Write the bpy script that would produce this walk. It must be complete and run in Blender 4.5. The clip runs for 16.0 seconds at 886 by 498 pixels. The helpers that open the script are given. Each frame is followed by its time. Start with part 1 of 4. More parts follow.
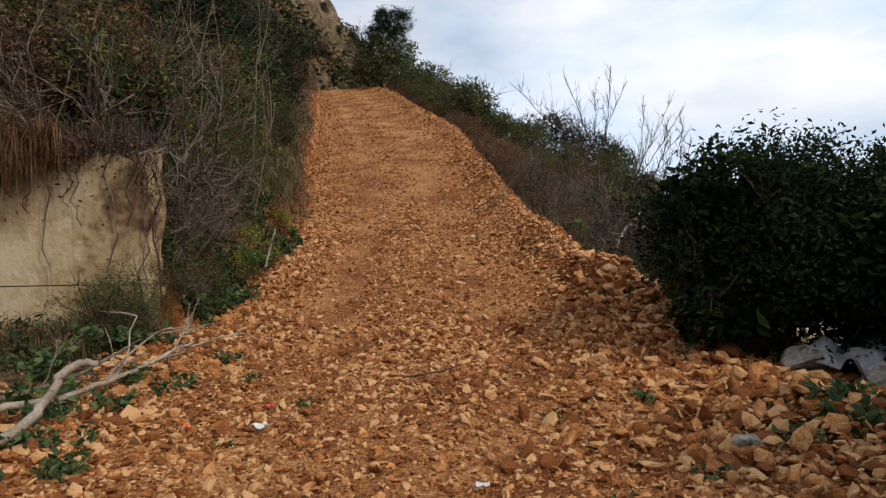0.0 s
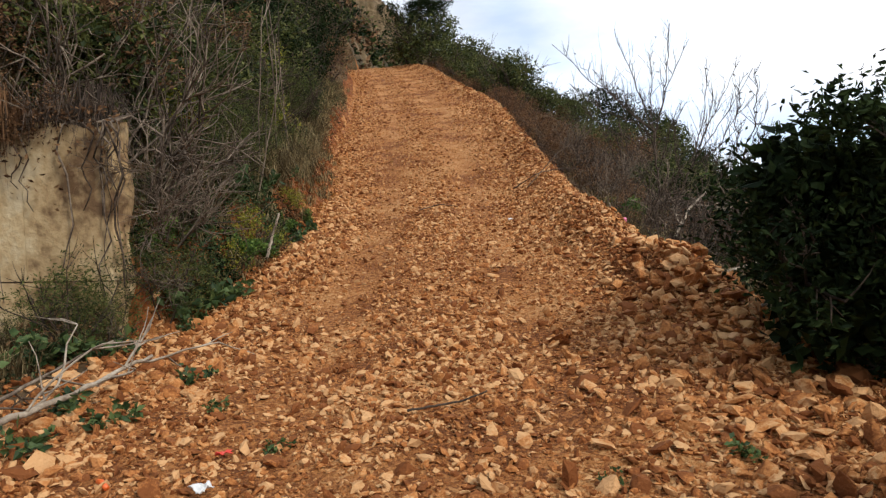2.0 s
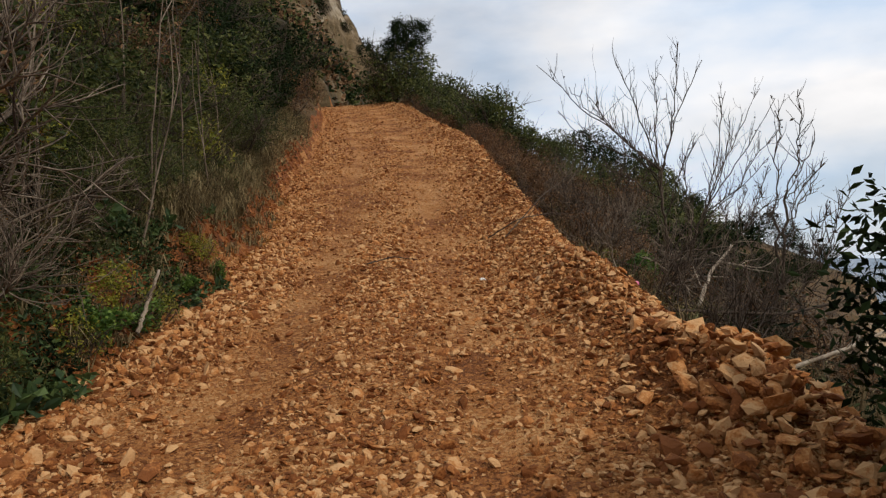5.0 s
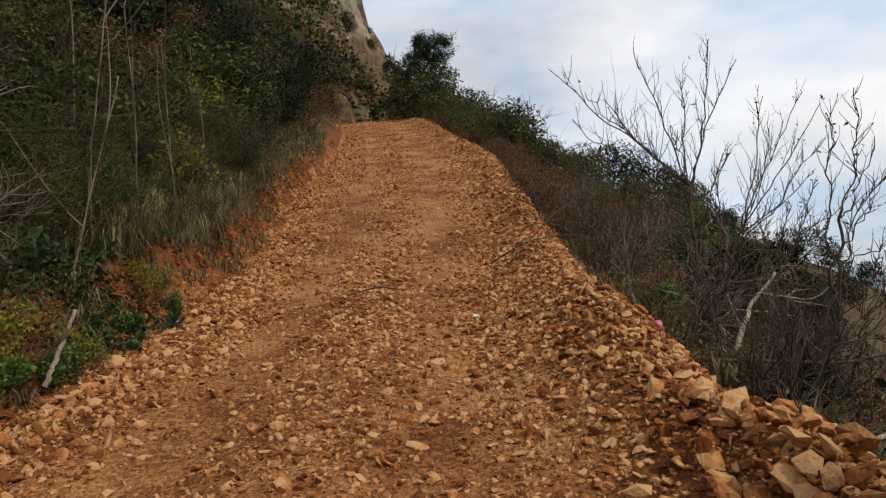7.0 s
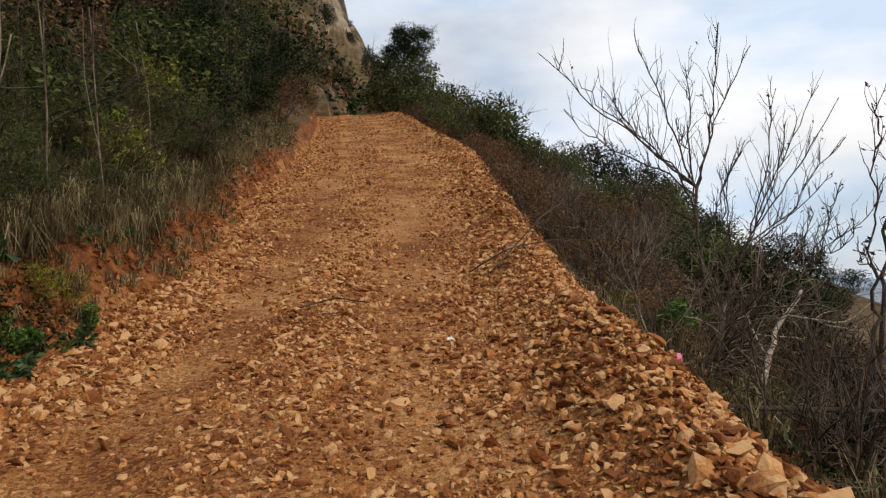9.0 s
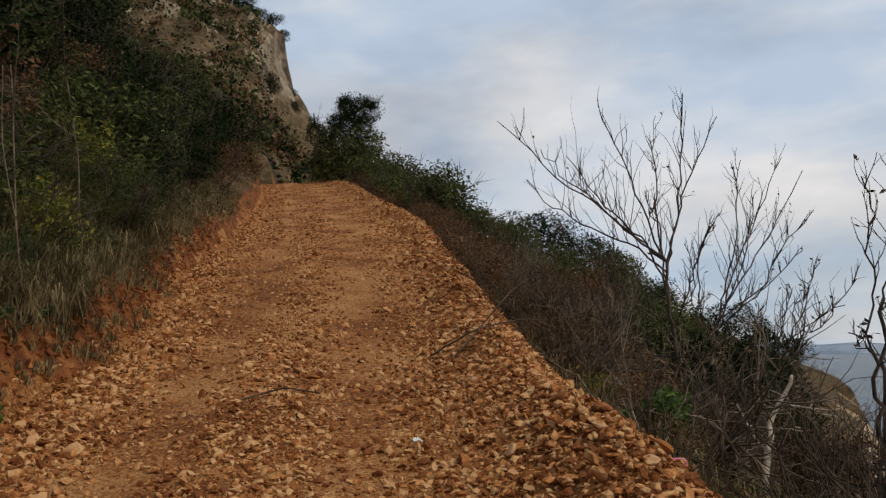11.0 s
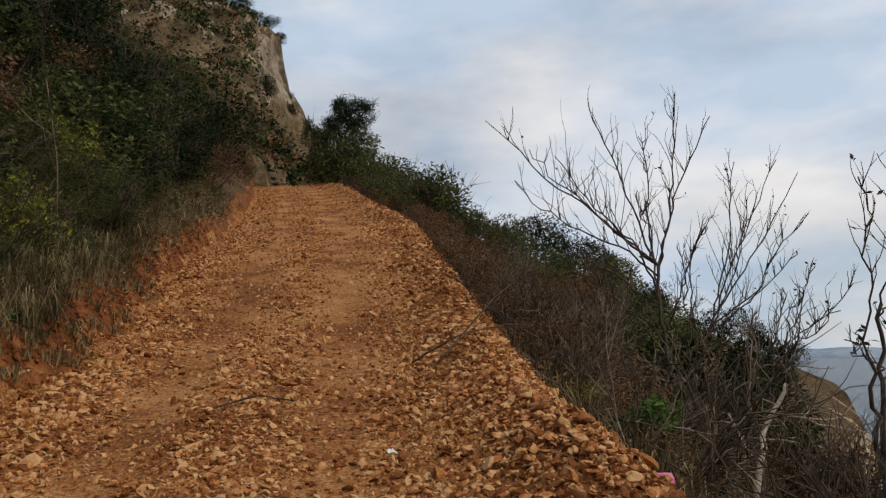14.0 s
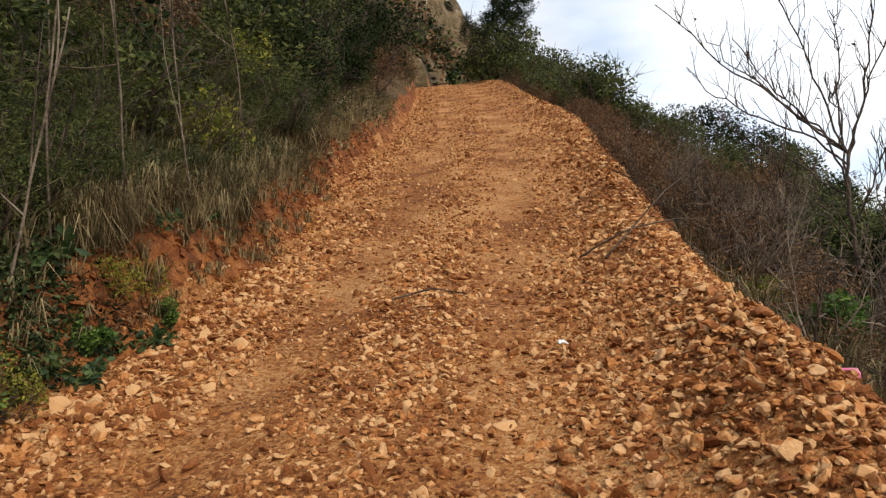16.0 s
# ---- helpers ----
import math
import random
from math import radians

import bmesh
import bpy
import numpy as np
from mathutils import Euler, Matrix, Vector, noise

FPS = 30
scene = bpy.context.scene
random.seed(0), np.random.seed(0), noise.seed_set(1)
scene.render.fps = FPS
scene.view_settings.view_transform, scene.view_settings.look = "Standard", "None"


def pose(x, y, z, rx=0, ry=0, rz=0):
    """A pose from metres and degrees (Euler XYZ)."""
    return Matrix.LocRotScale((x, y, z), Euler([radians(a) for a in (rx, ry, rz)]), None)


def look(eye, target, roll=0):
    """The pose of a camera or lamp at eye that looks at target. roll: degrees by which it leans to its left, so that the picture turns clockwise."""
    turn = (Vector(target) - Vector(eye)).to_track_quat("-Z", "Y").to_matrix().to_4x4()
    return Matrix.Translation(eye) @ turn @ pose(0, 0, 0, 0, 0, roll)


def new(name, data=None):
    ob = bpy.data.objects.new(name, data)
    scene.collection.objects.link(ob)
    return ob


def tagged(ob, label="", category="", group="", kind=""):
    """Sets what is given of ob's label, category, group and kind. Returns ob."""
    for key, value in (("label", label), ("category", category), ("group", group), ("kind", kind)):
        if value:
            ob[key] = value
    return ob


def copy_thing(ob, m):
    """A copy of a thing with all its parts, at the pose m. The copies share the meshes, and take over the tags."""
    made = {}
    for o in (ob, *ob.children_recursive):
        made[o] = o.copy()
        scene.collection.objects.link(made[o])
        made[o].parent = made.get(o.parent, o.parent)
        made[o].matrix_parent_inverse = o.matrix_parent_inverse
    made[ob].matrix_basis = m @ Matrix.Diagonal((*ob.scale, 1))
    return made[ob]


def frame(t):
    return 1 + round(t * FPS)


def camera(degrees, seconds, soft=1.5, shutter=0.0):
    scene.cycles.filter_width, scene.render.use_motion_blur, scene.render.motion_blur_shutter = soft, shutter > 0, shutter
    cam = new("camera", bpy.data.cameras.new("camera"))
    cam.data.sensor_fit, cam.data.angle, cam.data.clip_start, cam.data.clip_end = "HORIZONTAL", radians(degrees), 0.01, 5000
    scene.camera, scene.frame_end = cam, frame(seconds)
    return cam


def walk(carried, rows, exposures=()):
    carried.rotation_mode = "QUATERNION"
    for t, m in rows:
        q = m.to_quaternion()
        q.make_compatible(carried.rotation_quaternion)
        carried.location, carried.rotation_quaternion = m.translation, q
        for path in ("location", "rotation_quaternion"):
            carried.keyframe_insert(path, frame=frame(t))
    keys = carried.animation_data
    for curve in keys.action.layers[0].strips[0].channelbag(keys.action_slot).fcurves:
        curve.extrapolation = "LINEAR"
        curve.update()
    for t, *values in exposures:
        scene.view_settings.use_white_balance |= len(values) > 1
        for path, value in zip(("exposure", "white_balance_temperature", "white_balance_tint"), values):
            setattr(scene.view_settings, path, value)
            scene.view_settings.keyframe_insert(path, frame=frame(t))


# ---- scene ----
cam = camera(59.6, 16.0, soft=1.3)
PATH = [
    (0, (1.104, 1.678, 3.355), (0.749, 3.646, 3.339), -1.4),
    (0.5, (1.105, 2.088, 3.347), (0.562, 4.012, 3.337), -1.3),
    (1, (1.093, 2.491, 3.348), (0.658, 4.443, 3.348), 1.5),
    (1.5, (1.004, 2.857, 3.357), (0.687, 4.83, 3.267), -0.8),
    (2, (0.988, 3.24, 3.384), (0.518, 5.183, 3.324), -1.8),
    (2.5, (0.956, 3.589, 3.347), (0.549, 5.545, 3.259), -1.9),
    (3, (0.843, 4.012, 3.368), (0.598, 5.991, 3.216), -2.3),
    (3.5, (0.792, 4.504, 3.371), (0.49, 6.469, 3.153), -0.4),
    (4, (0.763, 4.947, 3.471), (0.323, 6.893, 3.338), 0.3),
    (4.5, (0.647, 5.332, 3.522), (0.3, 7.301, 3.573), -0.7),
    (5, (0.682, 5.72, 3.567), (0.268, 7.676, 3.615), -1.0),
    (5.2, (0.68, 5.861, 3.611), (0.225, 7.808, 3.673), 0.2),
    (7.3, (0.803, 7.172, 3.713), (0.318, 9.11, 3.816), -1.3),
    (7.5, (0.734, 7.308, 3.688), (0.288, 9.251, 3.85), -0.9),
    (8, (0.678, 7.578, 3.711), (0.3, 9.542, 3.672), -1.5),
    (8.5, (0.617, 7.887, 3.805), (0.163, 9.832, 3.898), -1.3),
    (9, (0.571, 8.102, 3.84), (0.141, 10.053, 3.924), -0.1),
    (9.5, (0.522, 8.275, 3.905), (0.191, 10.235, 4.12), 0.2),
    (9.7, (0.472, 8.342, 3.916), (0.198, 10.31, 4.138), 0.2),
    (11.8, (0.304, 8.821, 4.004), (-0.036, 10.772, 4.282), -2.2),
    (12, (0.32, 8.853, 4.005), (-0.081, 10.795, 4.265), -2.6),
    (12.5, (0.316, 8.841, 4.007), (-0.186, 10.762, 4.244), -2.2),
    (13, (0.34, 8.828, 4.006), (-0.233, 10.729, 4.248), -2.2),
    (13.5, (0.342, 8.851, 3.994), (-0.182, 10.769, 4.214), -0.7),
    (14, (0.397, 8.891, 4.001), (0.122, 10.854, 4.267), -0.4),
    (14.5, (0.374, 8.884, 3.982), (0.291, 10.872, 4.186), -0.0),
    (15, (0.345, 8.828, 3.994), (0.103, 10.807, 4.152), -1.1),
    (15.5, (0.368, 8.803, 3.981), (-0.136, 10.736, 4.082), -1.2),
    (16, (0.371, 8.814, 3.984), (-0.312, 10.694, 3.991), -0.7),
]
EXPOSURES = [(0, -0.24, 6250, 10), (1, -0.04, 6250, 10), (1.5, -0.14, 6250, 10), (2, 0.11, 6250, 10), (3.0, 0.32, 5750, 10), (3.5, 0.52, 5750, 10), (4.0, 0.47, 5750, 10), (4.5, -0.32, 6550, 10), (5.2, -0.37, 6550, 10), (7.5, -0.37, 6550, 10), (8.5, -0.17, 6550, 10), (9.0, -0.27, 6550, 10), (9.7, -0.47, 6550, 10), (11.8, -0.77, 6550, 10), (12.5, -0.52, 6550, 10), (13.5, -0.42, 6550, 10), (14.0, -0.62, 6550, 10), (14.5, -0.82, 6550, 10), (15.0, -0.77, 6550, 10), (15.5, -0.42, 6550, 10), (16, 0.13, 6550, 10)]
walk(cam, [(t, look(eye, target, roll)) for t, eye, target, roll in PATH], EXPOSURES)

# ---- world and light ----
SUN_EL, SUN_AZ = radians(40), radians(124)
world = bpy.data.worlds.new("world")
scene.world = world
world.use_nodes = True
wn, wl = world.node_tree.nodes, world.node_tree.links
wn.clear()
w_out, w_bg = wn.new("ShaderNodeOutputWorld"), wn.new("ShaderNodeBackground")
w_sky = wn.new("ShaderNodeTexSky")
w_sky.sky_type, w_sky.sun_disc = "NISHITA", False
w_sky.sun_elevation, w_sky.sun_rotation = SUN_EL, SUN_AZ
w_tc, w_map = wn.new("ShaderNodeTexCoord"), wn.new("ShaderNodeMapping")
w_map.inputs["Scale"].default_value = (1.0, 1.0, 2.6)
w_map.inputs["Rotation"].default_value = (0.1, 0.25, 0.4)
w_noise, w_ramp = wn.new("ShaderNodeTexNoise"), wn.new("ShaderNodeValToRGB")
w_noise.inputs["Scale"].default_value, w_noise.inputs["Detail"].default_value = 2.3, 7.0
w_noise.inputs["Roughness"].default_value = 0.52
w_ramp.color_ramp.elements[0].position, w_ramp.color_ramp.elements[1].position = 0.34, 0.58
w_ramp.color_ramp.elements[0].color, w_ramp.color_ramp.elements[1].color = (0.55, 0.55, 0.55, 1), (1, 1, 1, 1)
w_n2, w_r2 = wn.new("ShaderNodeTexNoise"), wn.new("ShaderNodeValToRGB")
w_n2.inputs["Scale"].default_value, w_n2.inputs["Detail"].default_value = 3.1, 6.0
w_r2.color_ramp.elements[0].position, w_r2.color_ramp.elements[1].position = 0.38, 0.62
w_r2.color_ramp.elements[0].color, w_r2.color_ramp.elements[1].color = (8.0, 9.6, 11.8, 1), (13.0, 12.8, 12.8, 1)
w_mix = wn.new("ShaderNodeMixRGB")
wl.new(w_tc.outputs["Generated"], w_map.inputs["Vector"])
wl.new(w_map.outputs[0], w_noise.inputs["Vector"])
wl.new(w_map.outputs[0], w_n2.inputs["Vector"])
wl.new(w_noise.outputs[0], w_ramp.inputs[0])
wl.new(w_n2.outputs[0], w_r2.inputs[0])
wl.new(w_ramp.outputs[0], w_mix.inputs[0])
wl.new(w_sky.outputs[0], w_mix.inputs[1])
wl.new(w_r2.outputs[0], w_mix.inputs[2])
wl.new(w_mix.outputs[0], w_bg.inputs[0])
wl.new(w_bg.outputs[0], w_out.inputs[0])
w_bg.inputs[1].default_value = 0.10

sun = new("sun", bpy.data.lights.new("sun", "SUN"))
sun.data.energy, sun.data.angle, sun.data.color = 2.5, radians(8), (1.0, 0.90, 0.77)
_sd = Vector((math.sin(SUN_AZ) * math.cos(SUN_EL), math.cos(SUN_AZ) * math.cos(SUN_EL), math.sin(SUN_EL)))
sun.matrix_world = look(_sd * 50, (0, 0, 0))


# ---- materials ----
def material(name, cols, scale=6.0, fine=60.0, rough=0.9, bump=0.3, bump_scale=40.0, rand="", var=0.25, spec=0.2, trans=0.0, dist=0.02, cells=0.0):
    """Two-scale noise between the given colours; rand: 'object' or 'island' varies the brightness piece by piece."""
    m = bpy.data.materials.new(name)
    m.use_nodes = True
    n, l = m.node_tree.nodes, m.node_tree.links
    b = n["Principled BSDF"]
    b.inputs["Roughness"].default_value = rough
    b.inputs["Specular IOR Level"].default_value = spec
    tc = n.new("ShaderNodeTexCoord")
    big, small = n.new("ShaderNodeTexNoise"), n.new("ShaderNodeTexNoise")
    big.inputs["Scale"].default_value, big.inputs["Detail"].default_value = scale, 5
    small.inputs["Scale"].default_value, small.inputs["Detail"].default_value = fine, 4
    geo = n.new("ShaderNodeNewGeometry")
    for q in (big, small):
        l.new(geo.outputs["Position"], q.inputs["Vector"])
    ramp = n.new("ShaderNodeValToRGB")
    e = ramp.color_ramp.elements
    while len(e) < len(cols):
        e.new(0.5)
    for i, c in enumerate(cols):
        e[i].position = 0.32 + 0.36 * i / max(1, len(cols) - 1)
        e[i].color = (*c, 1)
    add = n.new("ShaderNodeMath")
    add.operation = "MULTIPLY_ADD"
    if cells:
        vor = n.new("ShaderNodeTexVoronoi")
        vor.inputs["Scale"].default_value = cells
        l.new(geo.outputs["Position"], vor.inputs["Vector"])
        chip = n.new("ShaderNodeSeparateColor")
        l.new(vor.outputs["Color"], chip.inputs[0])
        both = n.new("ShaderNodeMath")
        both.operation = "MULTIPLY_ADD"
        l.new(chip.outputs[0], both.inputs[0])
        both.inputs[1].default_value = .62
        soft = n.new("ShaderNodeMath")
        soft.operation = "MULTIPLY"
        l.new(small.outputs[0], soft.inputs[0])
        soft.inputs[1].default_value = .38
        l.new(soft.outputs[0], both.inputs[2])
        l.new(both.outputs[0], add.inputs[0])
    else:
        l.new(small.outputs[0], add.inputs[0])
    add.inputs[1].default_value = 0.5
    sub = n.new("ShaderNodeMath")
    sub.operation = "SUBTRACT"
    l.new(big.outputs[0], sub.inputs[0])
    sub.inputs[1].default_value = 0.25
    l.new(sub.outputs[0], add.inputs[2])
    fac = add.outputs[0]
    if rand:
        if rand == "object":
            src = n.new("ShaderNodeObjectInfo").outputs["Random"]
        else:
            src = geo.outputs["Random Per Island"]
        mr = n.new("ShaderNodeMath")
        mr.operation = "MULTIPLY_ADD"
        l.new(src, mr.inputs[0])
        mr.inputs[1].default_value = var * 1.6
        a2 = n.new("ShaderNodeMath")
        a2.operation = "SUBTRACT"
        l.new(fac, a2.inputs[0])
        a2.inputs[1].default_value = var * 0.8
        l.new(a2.outputs[0], mr.inputs[2])
        fac = mr.outputs[0]
    l.new(fac, ramp.inputs[0])
    l.new(ramp.outputs[0], b.inputs["Base Color"])
    if bump:
        bt = n.new("ShaderNodeTexNoise")
        bt.inputs["Scale"].default_value, bt.inputs["Detail"].default_value = bump_scale, 6
        l.new(geo.outputs["Position"], bt.inputs["Vector"])
        bp = n.new("ShaderNodeBump")
        bp.inputs["Strength"].default_value, bp.inputs["Distance"].default_value = bump, dist
        l.new(bt.outputs[0], bp.inputs["Height"])
        l.new(bp.outputs[0], b.inputs["Normal"])
    if trans:
        t = n.new("ShaderNodeBsdfTranslucent")
        l.new(ramp.outputs[0], t.inputs[0])
        mx = n.new("ShaderNodeMixShader")
        mx.inputs[0].default_value = trans
        l.new(b.outputs[0], mx.inputs[1])
        l.new(t.outputs[0], mx.inputs[2])
        l.new(mx.outputs[0], n["Material Output"].inputs[0])
    return m


M_ROAD = material("packed_ochre_gravel", [(.15, .049, .013), (.30, .111, .030), (.40, .166, .049), (.50, .26, .10)], 0.9, 75, .95, 1.0, 55, dist=.05, cells=46)
M_BANK = material("red_earth", [(.085, .025, .009), (.19, .060, .015), (.31, .12, .036)], 3.5, 40, .95, .9, 22, dist=.06)
M_SCRUB = material("scrub_soil", [(.035, .022, .011), (.075, .047, .021), (.125, .073, .034), (.05, .05, .02)], 1.2, 14, .95, .9, 12, dist=.12)
M_STONE = material("limestone_rubble", [(.17, .056, .015), (.33, .126, .036), (.43, .187, .060), (.52, .295, .13)], 9, 70, .9, .5, 60, "island", .40)
M_STONE_O = material("limestone_lump", [(.16, .056, .016), (.31, .122, .038), (.40, .185, .064), (.48, .28, .135)], 9, 60, .9, .6, 35, "object", .36)
M_GREY = material("grey_rock", [(.13, .11, .09), (.25, .22, .185), (.37, .335, .29)], 4, 30, .9, .8, 14, "object", .25, dist=.05)
M_CLIFF = material("cliff_rock", [(.07, .05, .03), (.17, .125, .08), (.30, .24, .16), (.40, .34, .26)], .22, 1.1, .95, 1.0, .9, dist=.9)
M_HILL = material("dry_hillside", [(.035, .028, .013), (.07, .05, .024), (.12, .083, .042), (.20, .145, .085)], .16, 1.6, .95, .8, 1.4, dist=.5)
M_CLIFF_O = material("ochre_cliff_rock", [(.20, .10, .04), (.34, .24, .14), (.46, .37, .26)], .6, 5, .95, 1.0, 3, dist=.3)
M_CONC = material("weathered_concrete", [(.15, .09, .045), (.36, .25, .125), (.47, .35, .19), (.52, .42, .26)], 1.3, 9, .9, .6, 24)
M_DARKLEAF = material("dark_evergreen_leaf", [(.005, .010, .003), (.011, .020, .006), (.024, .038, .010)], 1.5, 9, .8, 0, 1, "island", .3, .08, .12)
M_OLIVE = material("olive_leaf", [(.018, .028, .007), (.050, .063, .014), (.115, .12, .032)], 1.2, 9, .7, 0, 1, "island", .3, .2, .25)
M_BRIGHT = material("fresh_green_leaf", [(.035, .075, .012), (.07, .14, .02), (.15, .22, .035)], 1.5, 9, .6, 0, 1, "island", .3, .3, .3)
M_WEED = material("weed_leaf", [(.022, .045, .014), (.048, .082, .024), (.10, .145, .042)], 4, 20, .6, 0, 1, "island", .3, .3, .3)
M_BROWNLEAF = material("brown_scrub_leaf", [(.05, .025, .012), (.115, .06, .027), (.23, .13, .064)], 1.2, 9, .8, 0, 1, "island", .3, .1, .2)
M_RUST = material("autumn_leaf", [(.12, .04, .01), (.25, .09, .015), (.35, .17, .03)], 1.2, 9, .8, 0, 1, "island", .3, .1, .3)
M_GRASS = material("dry_grass", [(.06, .043, .019), (.16, .12, .055), (.33, .26, .135)], 1.5, 9, .8, 0, 1, "island", .35, .1, .25)
M_GREENGRASS = material("green_grass", [(.025, .034, .014), (.068, .08, .032), (.15, .15, .072)], 1.5, 9, .8, 0, 1, "island", .35, .1, .25)
M_BARK = material("grey_bark", [(.05, .036, .025), (.12, .088, .062), (.21, .165, .12)], 5, 40, .9, .4, 50, "island", .2)
M_TWIG = material("dark_twig", [(.024, .017, .012), (.05, .035, .024), (.09, .064, .045)], 5, 40, .9, .3, 50, "island", .25)
M_DEAD = material("bleached_wood", [(.16, .12, .085), (.28, .225, .165), (.40, .34, .26)], 6, 40, .85, .5, 60)
M_PINK = material("pink_paint", [(.50, .10, .20), (.62, .16, .28), (.5, .25, .2)], 12, 60, .8, .4, 60)
M_PLASTIC = material("faded_white_sheet", [(.14, .14, .15), (.24, .24, .25), (.36, .36, .37)], 3, 30, .45, .4, 20, spec=.5)
M_ORANGE = material("orange_plastic", [(.55, .09, .015), (.7, .14, .02)], 6, 30, .45, .1, 20, spec=.5)
M_RED = material("red_plastic", [(.5, .03, .02), (.6, .06, .04)], 6, 30, .45, .1, 20, spec=.5)
M_WHITE = material("white_litter", [(.5, .5, .48), (.7, .7, .68)], 6, 30, .6, .1, 20, spec=.3)
M_DULLGRASS = material("withered_grass", [(.05, .037, .018), (.12, .088, .043), (.23, .17, .09)], 1.5, 9, .85, 0, 1, "island", .35, .1, .2)
M_YELLOW = material("yellow_green_leaf", [(.07, .085, .010), (.17, .18, .020), (.30, .27, .035)], 2.5, 14, .65, 0, 1, "island", .3, .2, .3)


def sea_material():
    m = material("sea_water", [(.012, .03, .05), (.02, .045, .07)], .01, .05, .22, 0, 1, spec=.28)
    n, l = m.node_tree.nodes, m.node_tree.links
    geo, mp = n.new("ShaderNodeNewGeometry"), n.new("ShaderNodeMapping")
    mp.inputs["Scale"].default_value = (.22, .75, 1)
    t = n.new("ShaderNodeTexNoise")
    t.inputs["Scale"].default_value, t.inputs["Detail"].default_value = 1.0, 6
    bp = n.new("ShaderNodeBump")
    bp.inputs["Strength"].default_value, bp.inputs["Distance"].default_value = 1.0, 2.0
    l.new(geo.outputs["Position"], mp.inputs[0])
    l.new(mp.outputs[0], t.inputs["Vector"])
    l.new(t.outputs[0], bp.inputs["Height"])
    l.new(bp.outputs[0], n["Principled BSDF"].inputs["Normal"])
    return m


M_SEA = sea_material()
# the haze of distance is mixed into this pale blue-grey colour
M_FAR = material("haze_tinted_far_coast", [(.16, .21, .27), (.22, .27, .33), (.30, .34, .38)], .006, .05, 1, 0, 1)

# ---- the lie of the land ----
ROAD_Y = (-60, -2, 2, 4, 6.5, 8.5, 10, 12, 14, 17, 20, 24, 30, 40, 53, 60, 400)
ROAD_Z = (1.2, 1.75, 1.80, 1.88, 2.13, 2.40, 2.68, 3.15, 3.55, 4.15, 4.95, 6.0, 7.5, 10.3, 14.1, 15.4, 18)
LEFT_Y = (-60, 2, 6.7, 8.7, 11, 13.3, 16, 18, 23, 27, 34, 42, 50, 60, 400)
LEFT_X = (-3.4, -3.0, -2.75, -2.9, -3.0, -3.4, -4.1, -4.8, -6.6, -7.7, -10.2, -12.8, -16.0, -24, -200)
RIGHT_Y = (-60, 4, 7.3, 9.2, 11, 12, 13.7, 15.2, 16.5, 19.6, 26, 30, 36.5, 45, 53, 60, 400)
RIGHT_X = (4.0, 3.2, 2.5, 1.8, 1.1, .82, .35, -.08, -.3, -1.06, -2.6, -3.6, -6.1, -9.2, -12.6, -19, -190)


def smooth(a, b, v):
    t = np.clip((v - a) / (b - a), 0, 1)
    return t * t * (3 - 2 * t)


def hash_noise(x, y, s, seed=0.0):
    """Smooth cheap noise from a few sines, about -1 to 1."""
    x, y = np.asarray(x, float) * s + seed, np.asarray(y, float) * s - seed * 1.7
    return (np.sin(x * 1.3 + 1.7 * np.sin(y * .9 + .3)) + np.sin(y * 1.7 + 1.3 * np.sin(x * 1.1 + 2.1)) + np.sin((x + y) * 2.3 + np.sin(x * 2.9))) / 3


def road_z(y):
    return np.interp(y, ROAD_Y, ROAD_Z)


def left_x(y):
    return np.interp(y, LEFT_Y, LEFT_X)


def right_x(y):
    return np.interp(y, RIGHT_Y, RIGHT_X)


HILL_X = (-400, -200, -90, -62, -52, -43.5, -40.4, -39.5, -38.2, -36.5, -34.7, -31, -27, -15, 0, 15)
HILL_Z = (95, 80, 67, 62, 59.5, 55.5, 53, 47, 42.8, 40, 37.5, 33, 28, 12, -5, -25)


SLOPE_X = (-400, -200, -90, -62, -52, -43.5, -38, -34.7, -27, -15, 0, 15)
SLOPE_Z = (95, 80, 62, 53, 50, 48, 44, 40, 31, 14, -3, -25)


